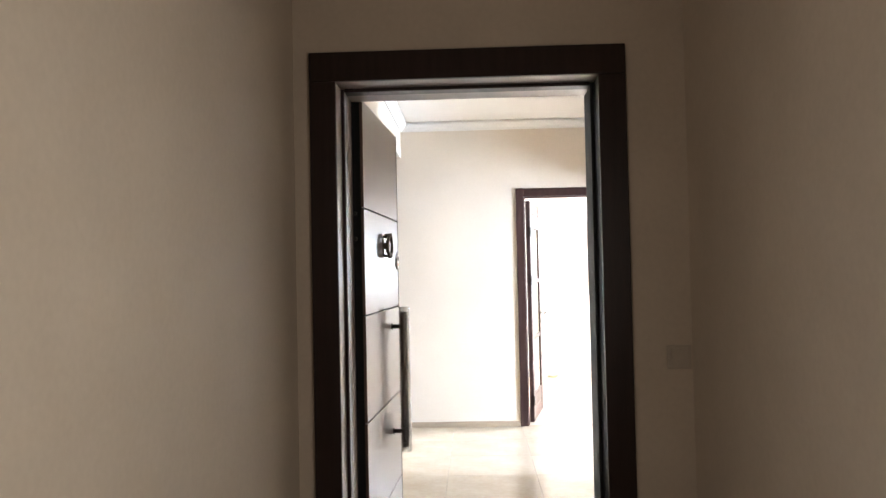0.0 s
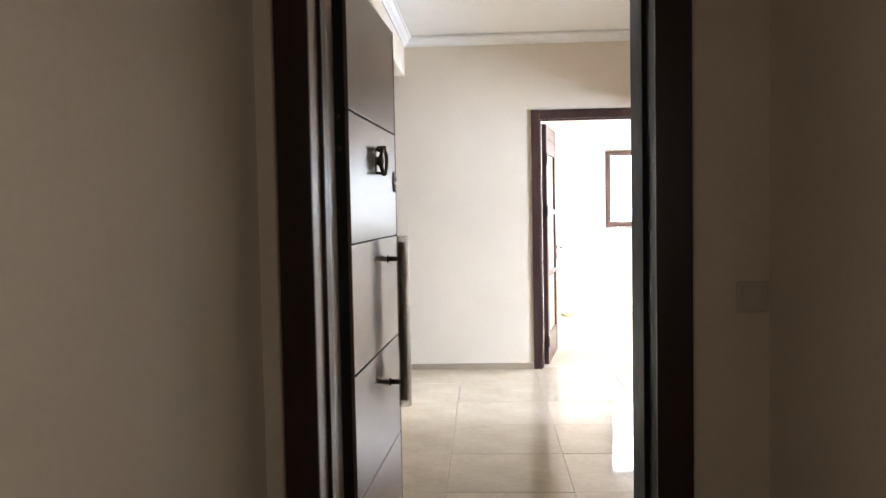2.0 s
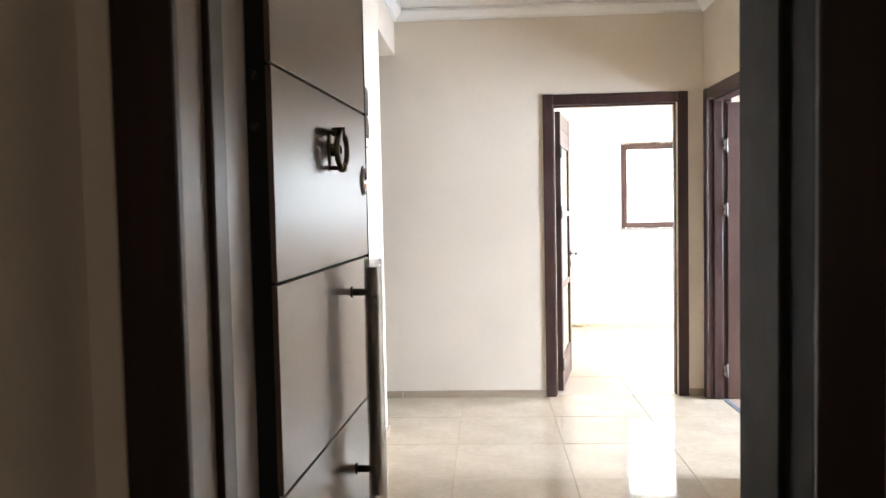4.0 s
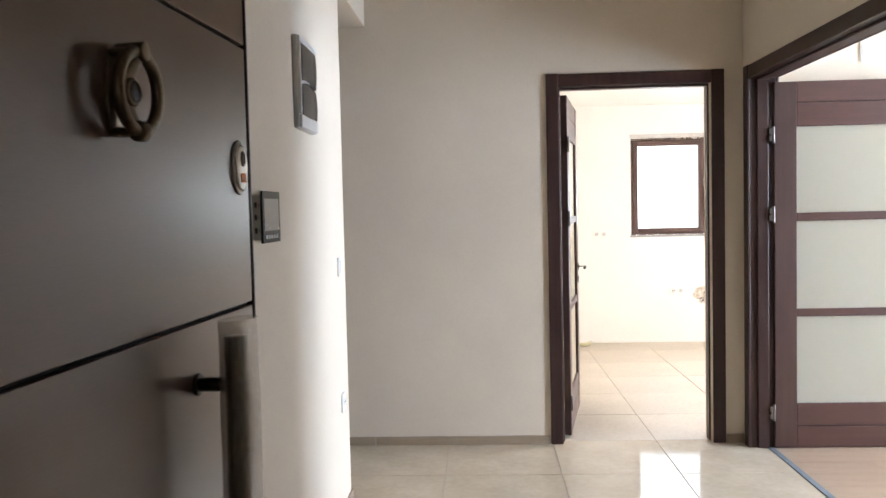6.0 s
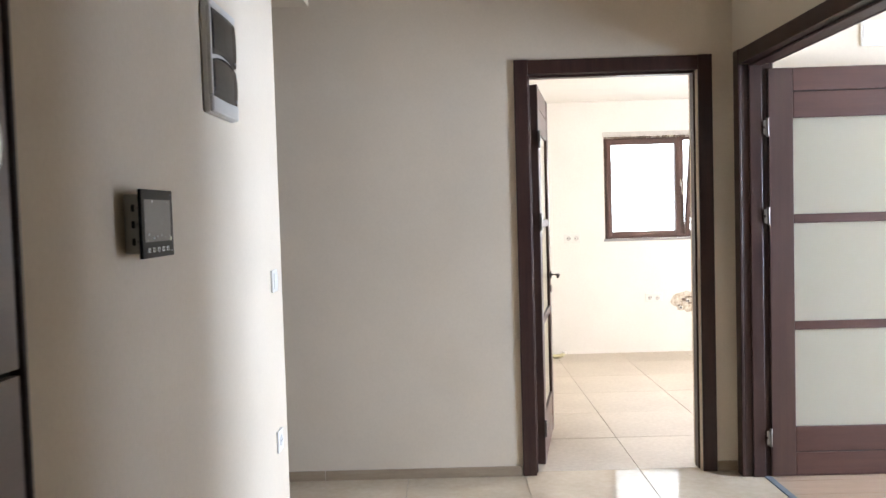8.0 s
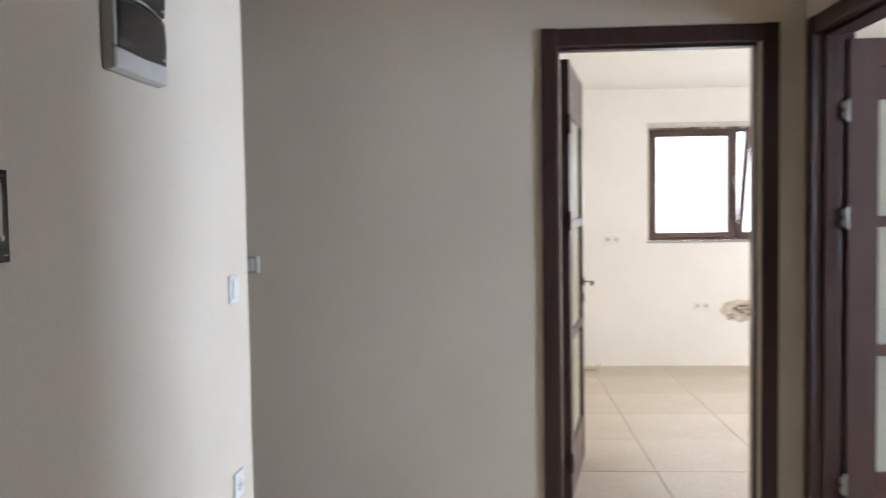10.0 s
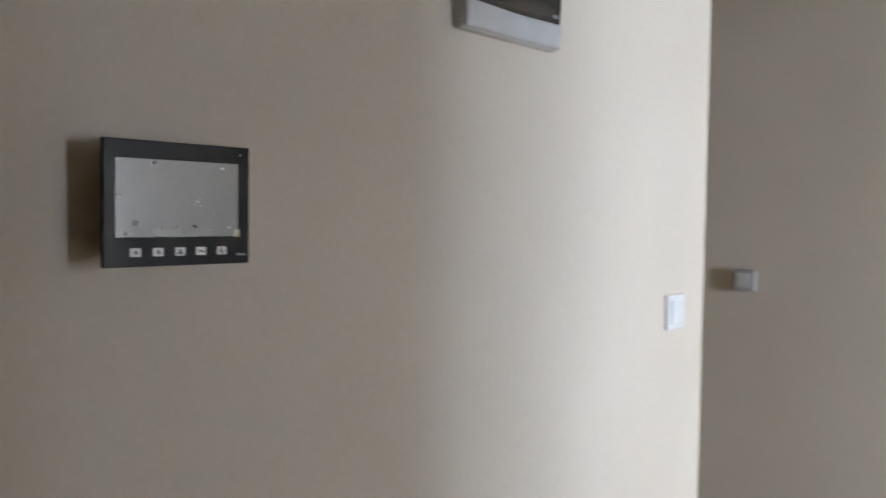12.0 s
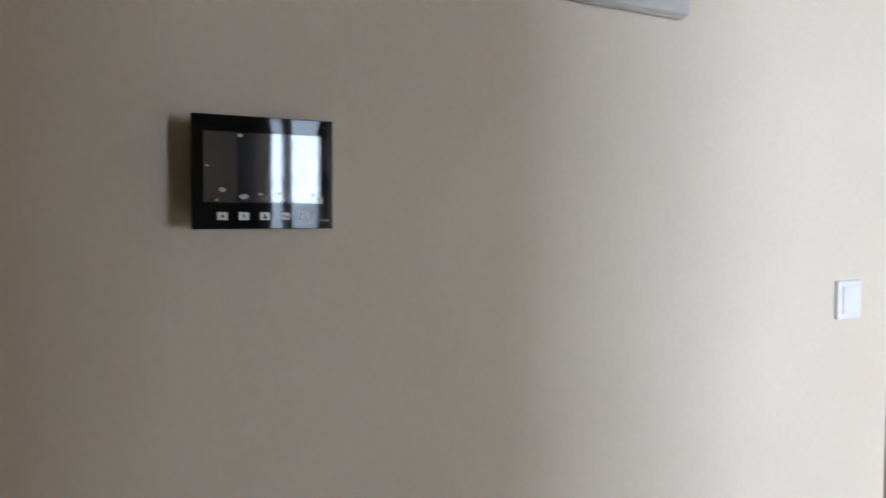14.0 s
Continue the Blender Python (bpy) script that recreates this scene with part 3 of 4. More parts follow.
# ---- windows ----
def sash(parent, name, x0, x1, z0, z1, y, bar=0.062, depth=0.07, label=""):
    """A window sash with its pane; y is its room face."""
    s = part(name, boxes((x0, x0 + bar, y, y + depth, z0, z1), (x1 - bar, x1, y, y + depth, z0, z1), bevel=0.006, seg=2), FRAME_PVC, parent, label)
    part("rail", boxes((x0 + bar, x1 - bar, y + 0.001, y + depth - 0.001, z0, z0 + bar), bevel=0.006, seg=2), FRAME_PVC, s)
    part("rail", boxes((x0 + bar, x1 - bar, y + 0.001, y + depth - 0.001, z1 - bar, z1), bevel=0.006, seg=2), FRAME_PVC, s)
    pane = part("pane", boxes((x0 + bar - 0.004, x1 - bar + 0.004, y + 0.030, y + 0.040, z0 + bar - 0.004, z1 - bar + 0.004)), PANE, s)
    pane.visible_shadow = False
    return s


def kitchen_window():
    y = KF + 0.012
    f = thing("window_1", pose(0, 0, 0), "dark brown two-light window, one sash tilted inwards", "window", "", "structure")
    x0, x1, z0, z1 = KWX0 + 0.006, KWX1 - 0.006, KWZ0 + 0.014, KWZ1 - 0.022
    part("window_frame", boxes((x0, x0 + 0.030, y, y + 0.08, z0, z1), (x1 - 0.030, x1, y, y + 0.08, z0, z1), (x0, x1, y + 0.001, y + 0.08, z0 - 0.001, z0 + 0.028), (x0, x1, y + 0.001, y + 0.08, z1 - 0.026, z1 + 0.001), bevel=0.004), FRAME_PVC, f)
    mid = 1.952
    part("mullion", boxes((mid - 0.030, mid + 0.030, y - 0.001, y + 0.078, z0 + 0.028, z1 - 0.026), bevel=0.004), FRAME_PVC, f)
    left = sash(f, "fixed_sash", x0 + 0.018, mid - 0.006, z0 + 0.018, z1 - 0.014, y - 0.014, 0.046)
    right = sash(f, "tilted_sash", -0.345, 0.345, 0.0, z1 - z0 - 0.035, 0.0, 0.040, 0.055)
    right.matrix_local = pose(mid + 0.377, y - 0.016, z0 + 0.018, 14.0, 0, 0)
    handle = part("handle", boxes((mid - 0.013, mid + 0.013, y - 0.024, y - 0.012, 1.52, 1.60), bevel=0.004, seg=2), CHROME, f, "metal window handle")
    part("lever", tube([(mid, y - 0.022, 1.575), (mid, y - 0.048, 1.575), (mid, y - 0.052, 1.560), (mid, y - 0.052, 1.455)], 0.008), CHROME, handle, "", True)
    part("window_sill", boxes((KWX0 - 0.012, KWX1 + 0.012, KF - 0.010, KF + 0.012, KWZ0 - 0.010, KWZ0 + 0.013), bevel=0.003), BODY_GREY, f, "thin grey sill edge")
    return f


kitchen_window()


def tall_window(name, m, y0, y1, h0, h1, splits, label, bar=0.055, side=0.04):
    """A tall glazed front; local y along it, x towards the outside."""
    f = thing(name, m, label, "window", "", "structure")
    part("window_frame", boxes((0, 0.07, y0, y0 + side, h0, h1), (0, 0.07, y1 - side * 0.75, y1, h0, h1), (0, 0.069, y0 + side, y1 - side * 0.75, h0, h0 + 0.05), (0, 0.069, y0 + side, y1 - side * 0.75, h1 - 0.05, h1), bevel=0.004), FRAME_PVC, f)
    edges = [y0 + side, *splits, y1 - side * 0.75]
    for a, b in zip(edges, edges[1:]):
        s = part("sash", boxes((-0.015, 0.06, a, a + bar, h0 + 0.05, h1 - 0.05), (-0.015, 0.06, b - bar, b, h0 + 0.05, h1 - 0.05), bevel=0.004), FRAME_PVC, f)
        part("rail", boxes((-0.014, 0.06, a + bar, b - bar, h0 + 0.05, h0 + 0.11), bevel=0.004), FRAME_PVC, s)
        part("rail", boxes((-0.014, 0.06, a + bar, b - bar, h1 - 0.11, h1 - 0.05), bevel=0.004), FRAME_PVC, s)
        pane = part("pane", boxes((0.02, 0.03, a + bar - 0.005, b - bar + 0.005, h0 + 0.10, h1 - 0.10)), PANE, s)
        pane.visible_shadow = False
    return f


tall_window("window_2", pose(LX + 0.06, 0, 0), WY0, PY0, 0.12, WZ1, (), "tall brown living room window with one sash")
narrow = tall_window("window_4", pose(LX + 0.06, 0, 0), 6.69, WY1, 0.12, WZ1, (6.878,), "narrow brown living room window beside the wall corner", 0.032, 0.016)
# added post: keeps the pier black where the intercom glass mirrors it
part("post", boxes((-0.02, 0.10, PY1, 6.688, 0.12, WZ1), bevel=0.006, seg=2), FRAME_PVC, narrow, "wide dark brown post added to darken the pier")
# next two windows are unseen, added to carry the corridor fill
tall_window("added_window_5", pose(CR + 0.12, 0, 0), -0.04, 1.00, 0.85, 2.05, (), "brown unseen window added for corridor fill, right wall")
tall_window("added_window_6", pose(CL - 0.18, 0, 0), -0.32, 0.72, 0.85, 2.05, (), "brown unseen window added for corridor fill, left wall")
tall_window("window_3", pose(KR + 0.06, 0, 0), 8.15, 9.95, 0.10, 2.20, (9.05,), "tall brown kitchen balcony window")


def sky_glow():
    m, n, l, p = material("bright_sky")
    glow = n.new("ShaderNodeEmission")
    glow.inputs["Color"].default_value, glow.inputs["Strength"].default_value = (0.84, 0.94, 1.08, 1), 9.5
    l.new(glow.outputs["Emission"], n["Material Output"].inputs["Surface"])
    return m


setting("backdrop", boxes((-1.5, 7.5, 13.8, 13.82, -2.5, 4.2)), sky_glow(), "plain bright white sky outside the window", "sky")


# ragged edge where the window was set into the wall
def ragged(name, x0, x1, z, height, y, count, seed, upright=False):
    rng = random.Random(seed)
    bm = bmesh.new()
    for i in range(count):
        cx = x0 + (x1 - x0) * (i + rng.uniform(0.1, 0.9)) / count
        w, h = rng.uniform(0.008, 0.028), height * rng.uniform(0.25, 0.9)
        made = bmesh.ops.create_icosphere(bm, subdivisions=1, radius=1.0)
        for v in made["verts"]:
            k = 1 + 0.35 * noise.noise(v.co * 2.3 + Vector((i, seed, 0)))
            v.co = Vector((cx + v.co.x * w * k, y + v.co.y * 0.006 * k, z + v.co.z * h * 0.5 * k))
    if upright:
        for v in bm.verts:
            v.co = Vector((v.co.z, v.co.y, v.co.x))
    return tagged(new(name, mesh_of(name, bm, FOAM)), "crumbling brown foam in the unplastered window joint", "mounting foam", "", "stuff")


ragged("mounting_foam", KWX0 + 0.01, KWX1 - 0.02, KWZ1 - 0.014, 0.026, KF + 0.006, 70, 3)
ragged("mounting_foam", KWZ0 + 0.05, KWZ1 - 0.02, KWX0 + 0.004, 0.016, KF + 0.006, 34, 8, True)
setting("trim", boxes((KWX0, KWX1, KF + 0.016, KF + 0.09, KWZ1 - 0.020, KWZ1 - 0.001)), KITCHEN_PAINT, "pale filler in the window joint", "trim")
setting("trim", boxes((KWX0 - 0.012, KWX1 + 0.012, KF - 0.006, KF, KWZ1 - 0.004, KWZ1 + 0.036), bevel=0.002), GREY, "pale grey plaster bead above the window", "trim")


def lamp_cable():
    """Short lamp lead that hangs from the hall ceiling."""
    c = thing("lamp_cable", pose(0.25, 5.30, CEIL), "short pale lamp cable hanging from the ceiling", "cable")
    part("lead", tube([(0, 0, 0.01), (0.004, 0.0, -0.030), (0.030, 0.006, -0.050), (0.075, 0.040, -0.052), (0.120, 0.090, -0.045), (0.150, 0.120, -0.040)], 0.0045, 8), SKIRTING, c, "", True)
    part("rose", rod((0, 0, 0.002), (0, 0, -0.006), 0.020, bevel=0.002), WHITE, c, "", True)


lamp_cable()


def floor_pipe():
    p = thing("pipe_end", pose(0.74, 10.46, 0.0), "short beige pipe end lying on the kitchen floor", "pipe")
    part("tube", tube([(-0.06, 0.03, 0.020), (0.0, 0.0, 0.020), (0.05, -0.01, 0.030), (0.07, -0.012, 0.055)], 0.018, 14), PALE_STICKER, p, "", True)
    part("cap", rod((0.07, -0.012, 0.050), (0.073, -0.0125, 0.066), 0.021, bevel=0.002), WHITE, p, "", True)


floor_pipe()


# ---- wall fittings ----
def wall_switch(m, label, w=0.084, mat=WHITE):
    """Local x across, z up, y out of the wall is negative."""
    s = thing("light_switch", m, label, "switch", "wall switches")
    part("plate", boxes((-w / 2, w / 2, -0.009, 0.0, -w / 2, w / 2), bevel=0.003, seg=2), mat, s)
    part("rocker", boxes((-0.026, 0.026, -0.013, -0.008, -0.030, 0.030), bevel=0.002, seg=2), mat, s)
    return s


def socket(parent, cx):
    part("rim", oval_plate(cx, 0, 0.046, 0.046, -0.007, -0.011), WHITE, parent, "", True)
    well = part("well", oval_plate(cx, 0, 0.040, 0.040, -0.0095, -0.0115), GREY, parent, "round socket well", True)
    for dx in (-0.0095, 0.0095):
        part("hole", rod((cx + dx, -0.0112, 0), (cx + dx, -0.0125, 0), 0.0032, sides=12), DARK, well)


def wall_socket(m, count, label):
    s = thing("wall_socket", m, label, "socket", "wall sockets")
    w = 0.082 + 0.071 * (count - 1)
    part("plate", boxes((-w / 2, w / 2, -0.009, 0.0, -0.041, 0.041), bevel=0.003, seg=2), WHITE, s)
    for i in range(count):
        socket(s, (i - (count - 1) / 2) * 0.071)
    return s


def on_left(y, z):
    """A place on the left wall: local x runs along +y."""
    return pose(WX, y, z, 0, 0, 90)


wall_switch(on_left(6.163, 1.114), "white square light switch on the cream hall wall")
wall_socket(on_left(6.160, 0.505), 1, "white single socket low on the cream hall wall")
wall_switch(pose(0.432, FY0, 1.084), "beige light switch beside the entrance door frame", 0.078, BEIGE)
wall_socket(pose(0.942, KF, 1.079), 2, "white double socket on the pale kitchen wall")
wall_socket(pose(1.684, KF, 0.508), 2, "white double socket low on the kitchen wall")


def passage_switch():
    s = thing("light_switch", pose(-1.122, KY0, 1.122), "white surface-mounted switch, its shade put into grey plastic", "switch", "wall switches")
    # white switch coloured grey: the wall's shade is put into the plastic
    part("housing", boxes((-0.040, 0.040, -0.030, 0.0, -0.038, 0.038), bevel=0.004, seg=2), HOUSING, s)
    part("rocker", boxes((-0.024, 0.024, -0.035, -0.029, -0.026, 0.026), bevel=0.002), GREY, s)


passage_switch()


def curved_cover(x0, x1, z0, z1, base, bulge, low_arc, top_arc, mat, name, parent, label):
    """A smoked cover that bows out of the wall, its lower and upper edges in shallow arcs."""
    bm = bmesh.new()
    nx, nz = 14, 8
    front, back = [], []
    for j in range(nz + 1):
        rowf, rowb = [], []
        for i in range(nx + 1):
            u, v = i / nx, j / nz
            bow = 1 - (2 * u - 1) ** 2
            low, high = z0 + low_arc * bow, z1 + top_arc * bow
            z, x = low + (high - low) * v, x0 + (x1 - x0) * u
            rowf.append(bm.verts.new((x, -(base + bulge * math.sin(math.pi * (0.12 + 0.76 * v)) * (0.55 + 0.45 * bow)), z)))
            rowb.append(bm.verts.new((x, -base * 0.6, z)))
        front.append(rowf)
        back.append(rowb)
    for j in range(nz):
        for i in range(nx):
            bm.faces.new((front[j][i], front[j][i + 1], front[j + 1][i + 1], front[j + 1][i]))
    rim_f = front[0] + [r[-1] for r in front[1:]] + front[-1][-2::-1] + [r[0] for r in front[-2:0:-1]]
    rim_b = back[0] + [r[-1] for r in back[1:]] + back[-1][-2::-1] + [r[0] for r in back[-2:0:-1]]
    for i in range(len(rim_f)):
        k = (i + 1) % len(rim_f)
        bm.faces.new((rim_f[i], rim_b[i], rim_b[k], rim_f[k]))
    for v in [v for v in bm.verts if not v.link_faces]:
        bm.verts.remove(v)
    bmesh.ops.recalc_face_normals(bm, faces=bm.faces)
    return part(name, bm, mat, parent, label, True)


def fuse_box():
    """Distribution board; local x from its near edge along the wall."""
    b = thing("fuse_box", on_left(5.361, 1.651), "pale grey fuse box with two smoked covers on the wall", "fuse box")
    w, h = 0.275, 0.322
    part("body", boxes((0, w, -0.021, 0.0, 0, h), bevel=0.006, seg=3), GREY, b)
    lip = boxes((0.002, w - 0.002, -0.031, -0.017, 0.002, 0.050), bevel=0.007, seg=3)
    part("bottom_lip", lip, GREY, b)
    part("top_lip", boxes((0.002, w - 0.002, -0.029, -0.017, 0.296, 0.320), bevel=0.006, seg=3), GREY, b)
    for z0, z1, low, top in ((0.047, 0.150, -0.004, 0.016), (0.162, 0.293, 0.016, 0.002)):
        part("breaker_row", boxes((0.050, w - 0.110, -0.0245, -0.019, z0 + 0.030, z1 - 0.030), (w - 0.100, w - 0.040, -0.0235, -0.019, z0 + 0.034, z1 - 0.024), bevel=0.001), GREY, b, "grey breakers behind the smoked cover")
        cover = curved_cover(0.012, w - 0.010, z0, z1, 0.027, 0.009, low, top, SMOKED, "cover", b, "smoked plastic cover")
        part("catch", boxes((w - 0.034, w - 0.020, -0.0345, -0.029, z0 + 0.010, z0 + 0.016), bevel=0.0015), BODY_GREY, cover)
    part("end_cap", boxes((-0.001, 0.012, -0.030, -0.018, 0.050, 0.296), bevel=0.003, seg=2), GREY, b)
    return b


fuse_box()


def glyph(text, size, x, y, z):
    """A letter as flat raised print on the plane y, centred on x, z."""
    curve = bpy.data.curves.new("letter", "FONT")
    curve.body, curve.size, curve.align_x, curve.extrude, curve.offset = text, size, "CENTER", 0.0002, 0.00018
    ob = bpy.data.objects.new("letter", curve)
    scene.collection.objects.link(ob)
    bpy.context.view_layer.update()
    me = bpy.data.meshes.new_from_object(ob.evaluated_get(bpy.context.evaluated_depsgraph_get()))
    bm = bmesh.new()
    bm.from_mesh(me)
    bpy.data.objects.remove(ob)
    bpy.data.curves.remove(curve)
    bpy.data.meshes.remove(me)
    bmesh.ops.transform(bm, matrix=Matrix.Translation((x, y, z - size * 0.34)) @ Matrix.Rotation(math.pi / 2, 4, "X"), verts=bm.verts)
    return bm


def key_symbol(kind, x, y, z):
    """Small dark print on a touch key: a letter, a bust, a key or a doorway."""
    if kind in "AB":
        return glyph(kind, 0.0074, x, y, z)
    if kind == "bust":
        bm = boxes((x - 0.0036, x + 0.0036, y - 0.0002, y + 0.0002, z - 0.0030, z - 0.0012), (x - 0.0021, x + 0.0021, y - 0.0002, y + 0.0002, z - 0.0012, z - 0.0002))
        made = bmesh.ops.create_cone(bm, cap_ends=True, segments=14, radius1=0.0015, radius2=0.0015, depth=0.0004)
        bmesh.ops.transform(bm, matrix=Matrix.Translation((x, y, z + 0.0012)) @ Matrix.Rotation(math.pi / 2, 4, "X"), verts=made["verts"])
        return bm
    if kind == "key":
        ring = [(x - 0.0025 + 0.0017 * math.cos(a), y, z + 0.0017 * math.sin(a)) for a in [2 * math.pi * i / 14 for i in range(14)]]
        bm = tube(ring, 0.0005, 6, True)
        for size in ((x - 0.0006, x + 0.0042, z - 0.0005, z + 0.0005), (x + 0.0022, x + 0.0030, z - 0.0018, z), (x + 0.0036, x + 0.0043, z - 0.0015, z)):
            box(bm, size[0], size[1], y - 0.0002, y + 0.0002, size[2], size[3])
        return bm
    return boxes((x - 0.0030, x - 0.0023, y - 0.0002, y + 0.0002, z - 0.0030, z + 0.0030), (x - 0.0023, x + 0.0012, y - 0.0002, y + 0.0002, z + 0.0023, z + 0.0030),
                 (x - 0.0010, x + 0.0002, y - 0.0002, y + 0.0002, z - 0.0030, z + 0.0010), (x + 0.0010, x + 0.0017, y - 0.0002, y + 0.0002, z - 0.0030, z + 0.0001), (x + 0.0001, x + 0.0026, y - 0.0002, y + 0.0002, z - 0.0003, z + 0.0004))


def intercom():
    """Door-phone monitor standing off the wall; local x from its near edge."""
    b = thing("intercom_monitor", on_left(4.744, 1.276), "black glass video intercom monitor with five touch keys", "intercom")
    w, h = 0.188, 0.1445
    part("wall_bracket", boxes((0.030, w - 0.030, -0.014, 0.0, 0.020, h - 0.020), bevel=0.002), STEEL, b)
    body = part("housing", boxes((0.017, w - 0.017, -0.041, -0.004, 0.010, h - 0.010), bevel=0.004, seg=2), HOUSING, b, "grey plastic housing")
    for z in (0.028, 0.064, 0.098):
        part("side_wheel", rod((0.0180, -0.024, z), (0.0180, -0.024, z + 0.015), 0.0038, sides=14, bevel=0.001), DARK, body, "black ridged side wheel", True)
        part("mark", boxes((0.0164, 0.0176, -0.0335, -0.0315, z + 0.006, z + 0.010)), DARK, body)
    glass = part("glass_front", boxes((0, w, -0.048, -0.041, 0, h), bevel=0.0012, seg=2), BLACK_GLASS, b, "glossy black glass front")
    part("screen", boxes((0.0138, w - 0.0172, -0.0486, -0.0470, 0.034, 0.1232)), SCREEN, glass, "dull grey screen")
    for x, kind in ((0.0375, "A"), (0.0650, "B"), (0.0928, "bust"), (0.1200, "key"), (0.1485, "door")):
        key = part("touch_key", boxes((x - 0.0064, x + 0.0064, -0.0487, -0.0470, 0.0118, 0.0215), bevel=0.0003), WHITE, glass, "white printed key")
        part("symbol", key_symbol(kind, x, -0.0489, 0.01665), DARK, key, "small black key symbol")
    part("film_tab", boxes((0.166, 0.173, -0.0492, -0.0480, 0.0335, 0.0420)), PALE_STICKER, glass, "small pale film tab")
    dust = bmesh.new()
    for u, v, r in ((0.061, 0.1190, 0.0022), (0.037, 0.0500, 0.0030), (0.065, 0.0415, 0.0034), (0.087, 0.0450, 0.0018), (0.112, 0.0465, 0.0020), (0.159, 0.0450, 0.0016), (0.018, 0.0800, 0.0015), (0.115, 0.0760, 0.0008), (0.118, 0.0790, 0.0006), (0.112, 0.0720, 0.0007), (0.119, 0.0705, 0.0006), (0.137, 0.0600, 0.0008), (0.149, 0.1170, 0.0013), (0.030, 0.0370, 0.0012), (0.133, 0.0420, 0.0010)):
        made = bmesh.ops.create_circle(dust, cap_ends=True, segments=9, radius=r)
        for vert in made["verts"]:
            k = 1 + 0.3 * noise.noise((vert.co.x * 700, vert.co.y * 700, u * 90))
            vert.co = Vector((u + vert.co.x * 1.6 * k, -0.0489, v + vert.co.y * k))
    tagged(part("dust_specks", dust, HOUSING, glass, "pale dust specks on the screen film"), kind="stuff")
    part("status_light", boxes((0.1745, 0.1760, -0.0487, -0.0470, 0.134, 0.1355)), BODY_GREY, glass)
    for k in range(3):
        part("maker_mark", boxes((0.170 + k * 0.0042, 0.1732 + k * 0.0042, -0.0487, -0.0470, 0.0100, 0.0125)), BODY_GREY, glass)
    return b


intercom()


def access_panel():
    p = thing("access_panel", pose(1.880, KY0, 2.120), "flat white access panel high on the wall", "access panel")
    part("frame", boxes((0, 0.36, -0.010, 0, 0, 0.125), bevel=0.002), WHITE, p)
    part("cover", boxes((0.010, 0.35, -0.014, -0.008, 0.010, 0.115), bevel=0.002), WHITE, p)


access_panel()


def water_outlets():
    """Chased plaster with capped pipe ends."""
    w = thing("pipe_outlet", pose(2.005, KF, 0.462), "capped water pipes in a rough broken plaster patch", "pipe outlet")

    def blot(cx, cz, rx, rz, seed, rings=4, sides=30, rise=0.007, back=-0.002):
        bm = bmesh.new()
        centre, prev = bm.verts.new((cx, back - 0.002, cz)), None
        for r in range(1, rings + 1):
            row = []
            for i in range(sides):
                a = 2 * math.pi * i / sides
                k = r / rings * (1 + 0.42 * noise.noise((math.cos(a) * 2.2, math.sin(a) * 2.2, seed)))
                row.append(bm.verts.new((cx + rx * k * math.cos(a), back - (rise * abs(noise.noise((r * 3.1, a * 2, seed + 3))) if r < rings else 0), cz + rz * k * math.sin(a))))
            for i in range(sides):
                if prev:
                    bm.faces.new((prev[i], prev[(i + 1) % sides], row[(i + 1) % sides], row[i]))
                else:
                    bm.faces.new((centre, row[i], row[(i + 1) % sides]))
            prev = row
        bmesh.ops.recalc_face_normals(bm, faces=bm.faces)
        return bm

    patch = part("plaster_patch", blot(0, 0, 0.150, 0.092, 4.2), PLASTER, w, "rough grey-brown plaster patch")
    for cx, cz, rx, rz, seed in ((-0.045, 0.022, 0.020, 0.013, 1.1), (0.020, 0.045, 0.055, 0.008, 2.3), (-0.085, -0.035, 0.024, 0.008, 3.7), (0.010, -0.012, 0.022, 0.009, 5.2), (0.085, -0.030, 0.030, 0.016, 6.4)):
        part("gouge", blot(cx, cz, rx, rz, seed, 2, 18, 0.002, -0.0095), FOAM, patch, "dark brown gouge in the plaster")
    for x, z in ((-0.080, -0.050), (-0.010, 0.010), (0.060, 0.020)):
        pipe = part("pipe", rod((x, 0, z), (x, -0.035, z), 0.015, bevel=0.002), GREY, w, "grey pipe stub", True)
        part("cap", rod((x, -0.034, z), (x, -0.037, z), 0.009), DARK, pipe)


water_outlets()

setting("threshold_strip", boxes((1.335, 1.367, 5.49, 7.10, -0.01, 0.004), bevel=0.0015), TAPE, "blue-grey joint strip between tiles and laminate", "threshold")

# ---- floors, piece by piece ----
setting("ground", boxes((-400, 400, -400, 400, -3.3, -3.0)), GREY_STONE, "plain grey ground outside", "ground")
floor = setting("floor", boxes((-5.2, 1.335, FY1, 7.2, -0.10, -0.0036)), GROUT, "polished cream stone-look floor tiles with thin joints", "floor")
kitchen_floor = setting("floor_kitchen", boxes((KL - 0.2, KR + 0.2, 7.2, KF + 0.28, -0.10, -0.0034)), DUST, "cream kitchen floor tiles under building dust", "floor")
tile_meshes, dusty_meshes = {}, {}


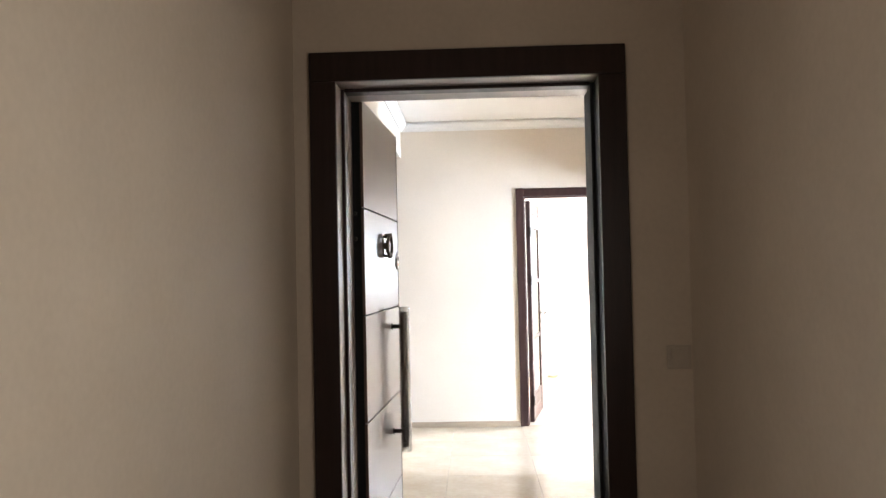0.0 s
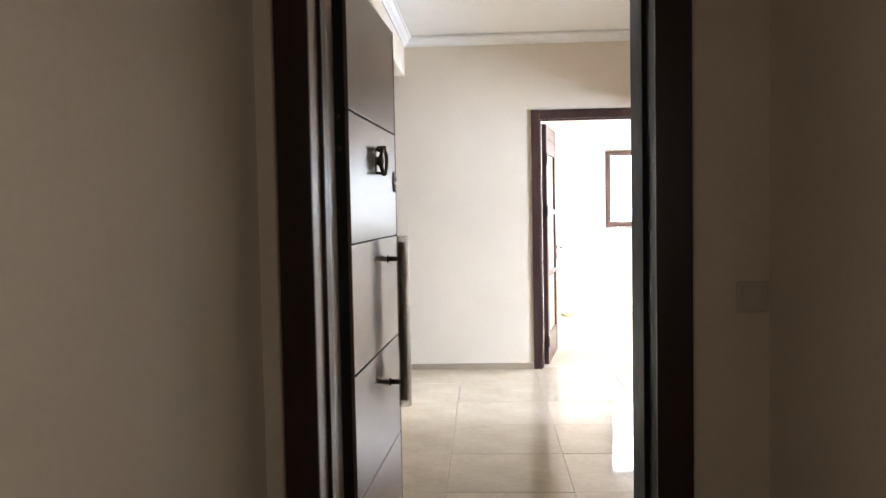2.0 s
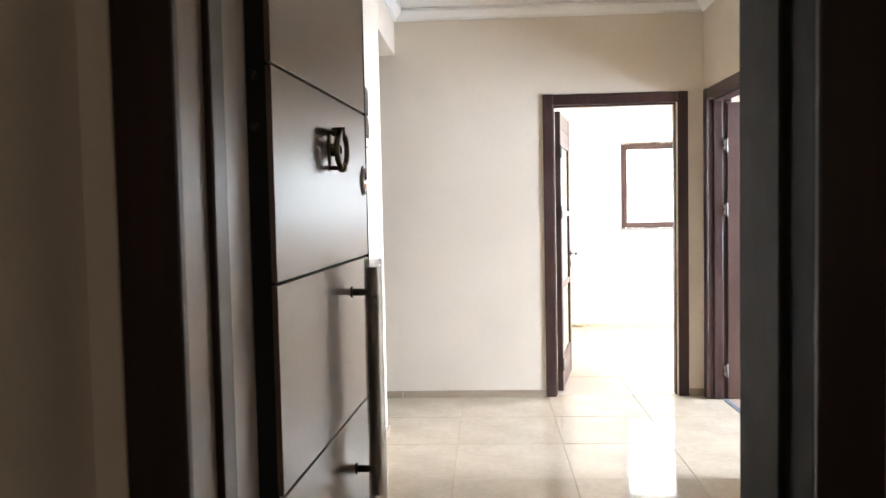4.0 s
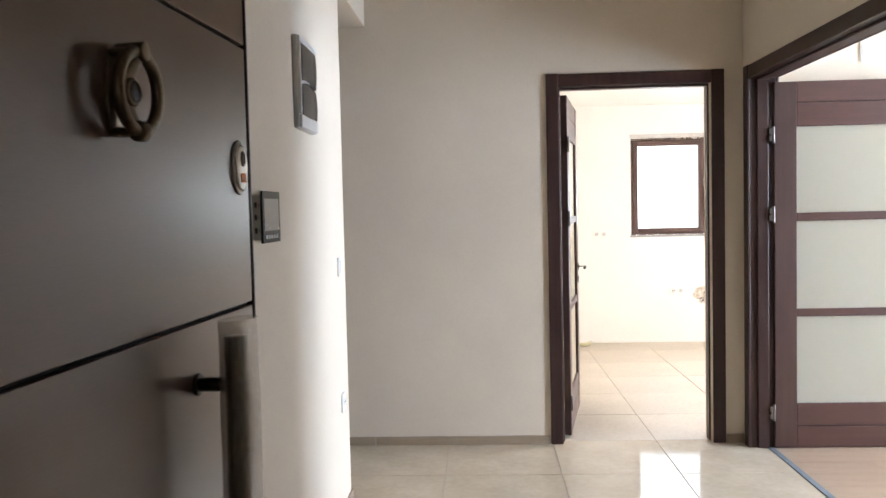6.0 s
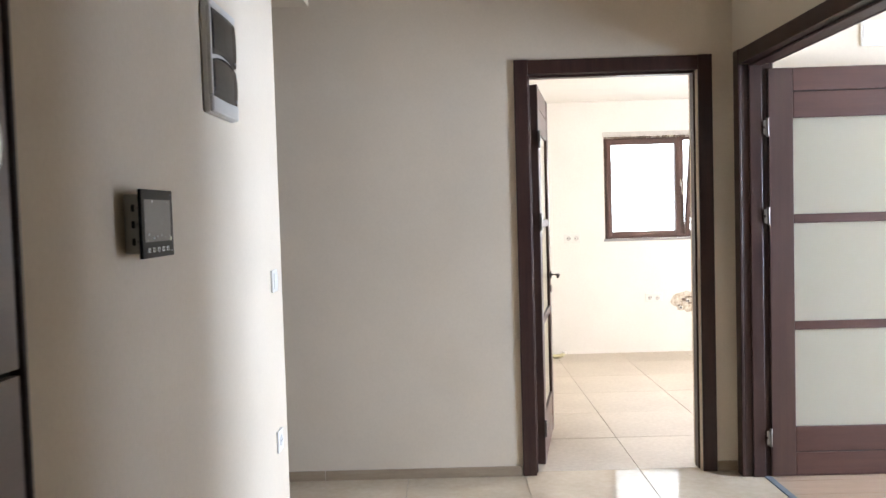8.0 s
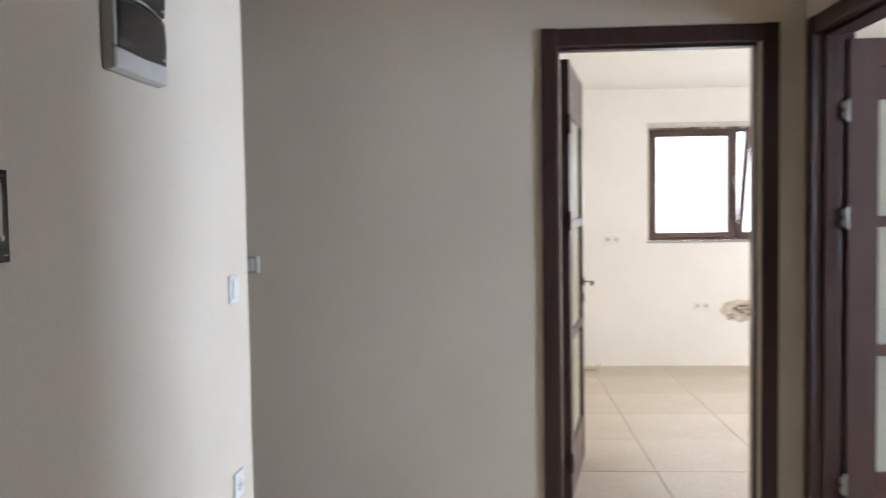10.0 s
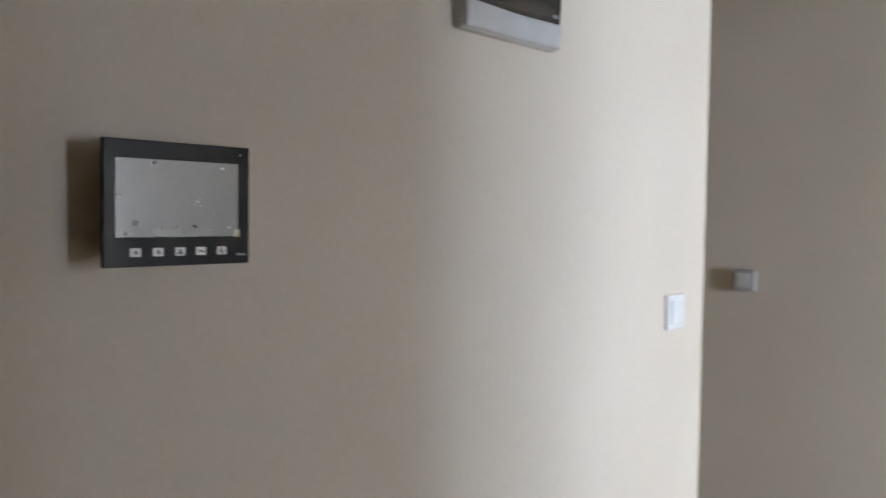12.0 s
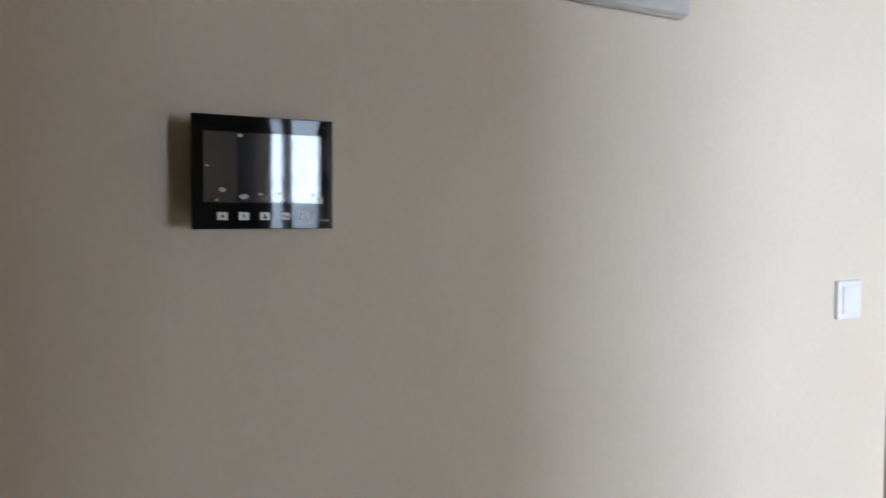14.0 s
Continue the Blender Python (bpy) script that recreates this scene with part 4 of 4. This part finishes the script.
def slab(w, d, t, mat, cache, edge=0.0012):
    """A flat piece with its top edge eased; alike pieces share one mesh."""
    key = (round(w, 3), round(d, 3))
    if key not in cache:
        bm = bmesh.new()
        low = [bm.verts.new((x, y, -t)) for x, y in ((0, 0), (w, 0), (w, d), (0, d))]
        side = [bm.verts.new((x, y, -edge)) for x, y in ((0, 0), (w, 0), (w, d), (0, d))]
        top = [bm.verts.new((x, y, 0)) for x, y in ((edge, edge), (w - edge, edge), (w - edge, d - edge), (edge, d - edge))]
        for a, b in ((low, side), (side, top)):
            for i in range(4):
                bm.faces.new((a[i], a[(i + 1) % 4], b[(i + 1) % 4], b[i]))
        bm.faces.new(top)
        cache[key] = mesh_of("piece", bm, mat)
    return cache[key]


def lay(name, parent, x0, x1, y0, y1, t, mat, cache, gap):
    if x1 - x0 < 0.03 or y1 - y0 < 0.03:
        return
    ob = new(name, slab(x1 - x0 - gap, y1 - y0 - gap, t, mat, cache))
    ob.parent = parent
    ob.location = (x0 + gap / 2, y0 + gap / 2, random.uniform(-0.0003, 0.0))
    ob.rotation_euler = (random.uniform(-0.0016, 0.0016), random.uniform(-0.0016, 0.0016), 0)


random.seed(11)
P = 0.5955
for j in range(-4, 11):
    for i in range(-6, 7):
        x0, y0 = 0.160 + i * P, 4.885 + j * P
        x1, y1 = x0 + P, y0 + P
        if y0 >= 7.2:
            lo, hi = KL, KR
        elif y1 > EX:
            lo, hi = -3.0, 1.335
        else:
            lo, hi = WX - 0.02, 1.335
        lay("tile", kitchen_floor if y0 >= 7.2 else floor, max(x0, lo), min(x1, hi), max(y0, FY1), min(y1, KF), 0.008, DUSTY if y0 >= 7.2 else TILE, dusty_meshes if y0 >= 7.2 else tile_meshes, 0.0028)

living_floor = setting("floor_living", boxes((1.367, LX, LY, KY0, -0.10, -0.012), (1.335, 1.367, LY, KY0, -0.10, -0.011)), GROUT, "beige wood-look laminate living room floor", "floor")
plank_meshes = {}
for j in range(22):
    y0 = KY0 - (j + 1) * 0.19
    x = 1.367 - (j % 3) * 0.42
    while x < LX:
        lay("plank", living_floor, max(x, 1.367), min(x + 1.26, LX), max(y0, LY), y0 + 0.19, 0.010, PLANK, plank_meshes, 0.0008)
        x += 1.26
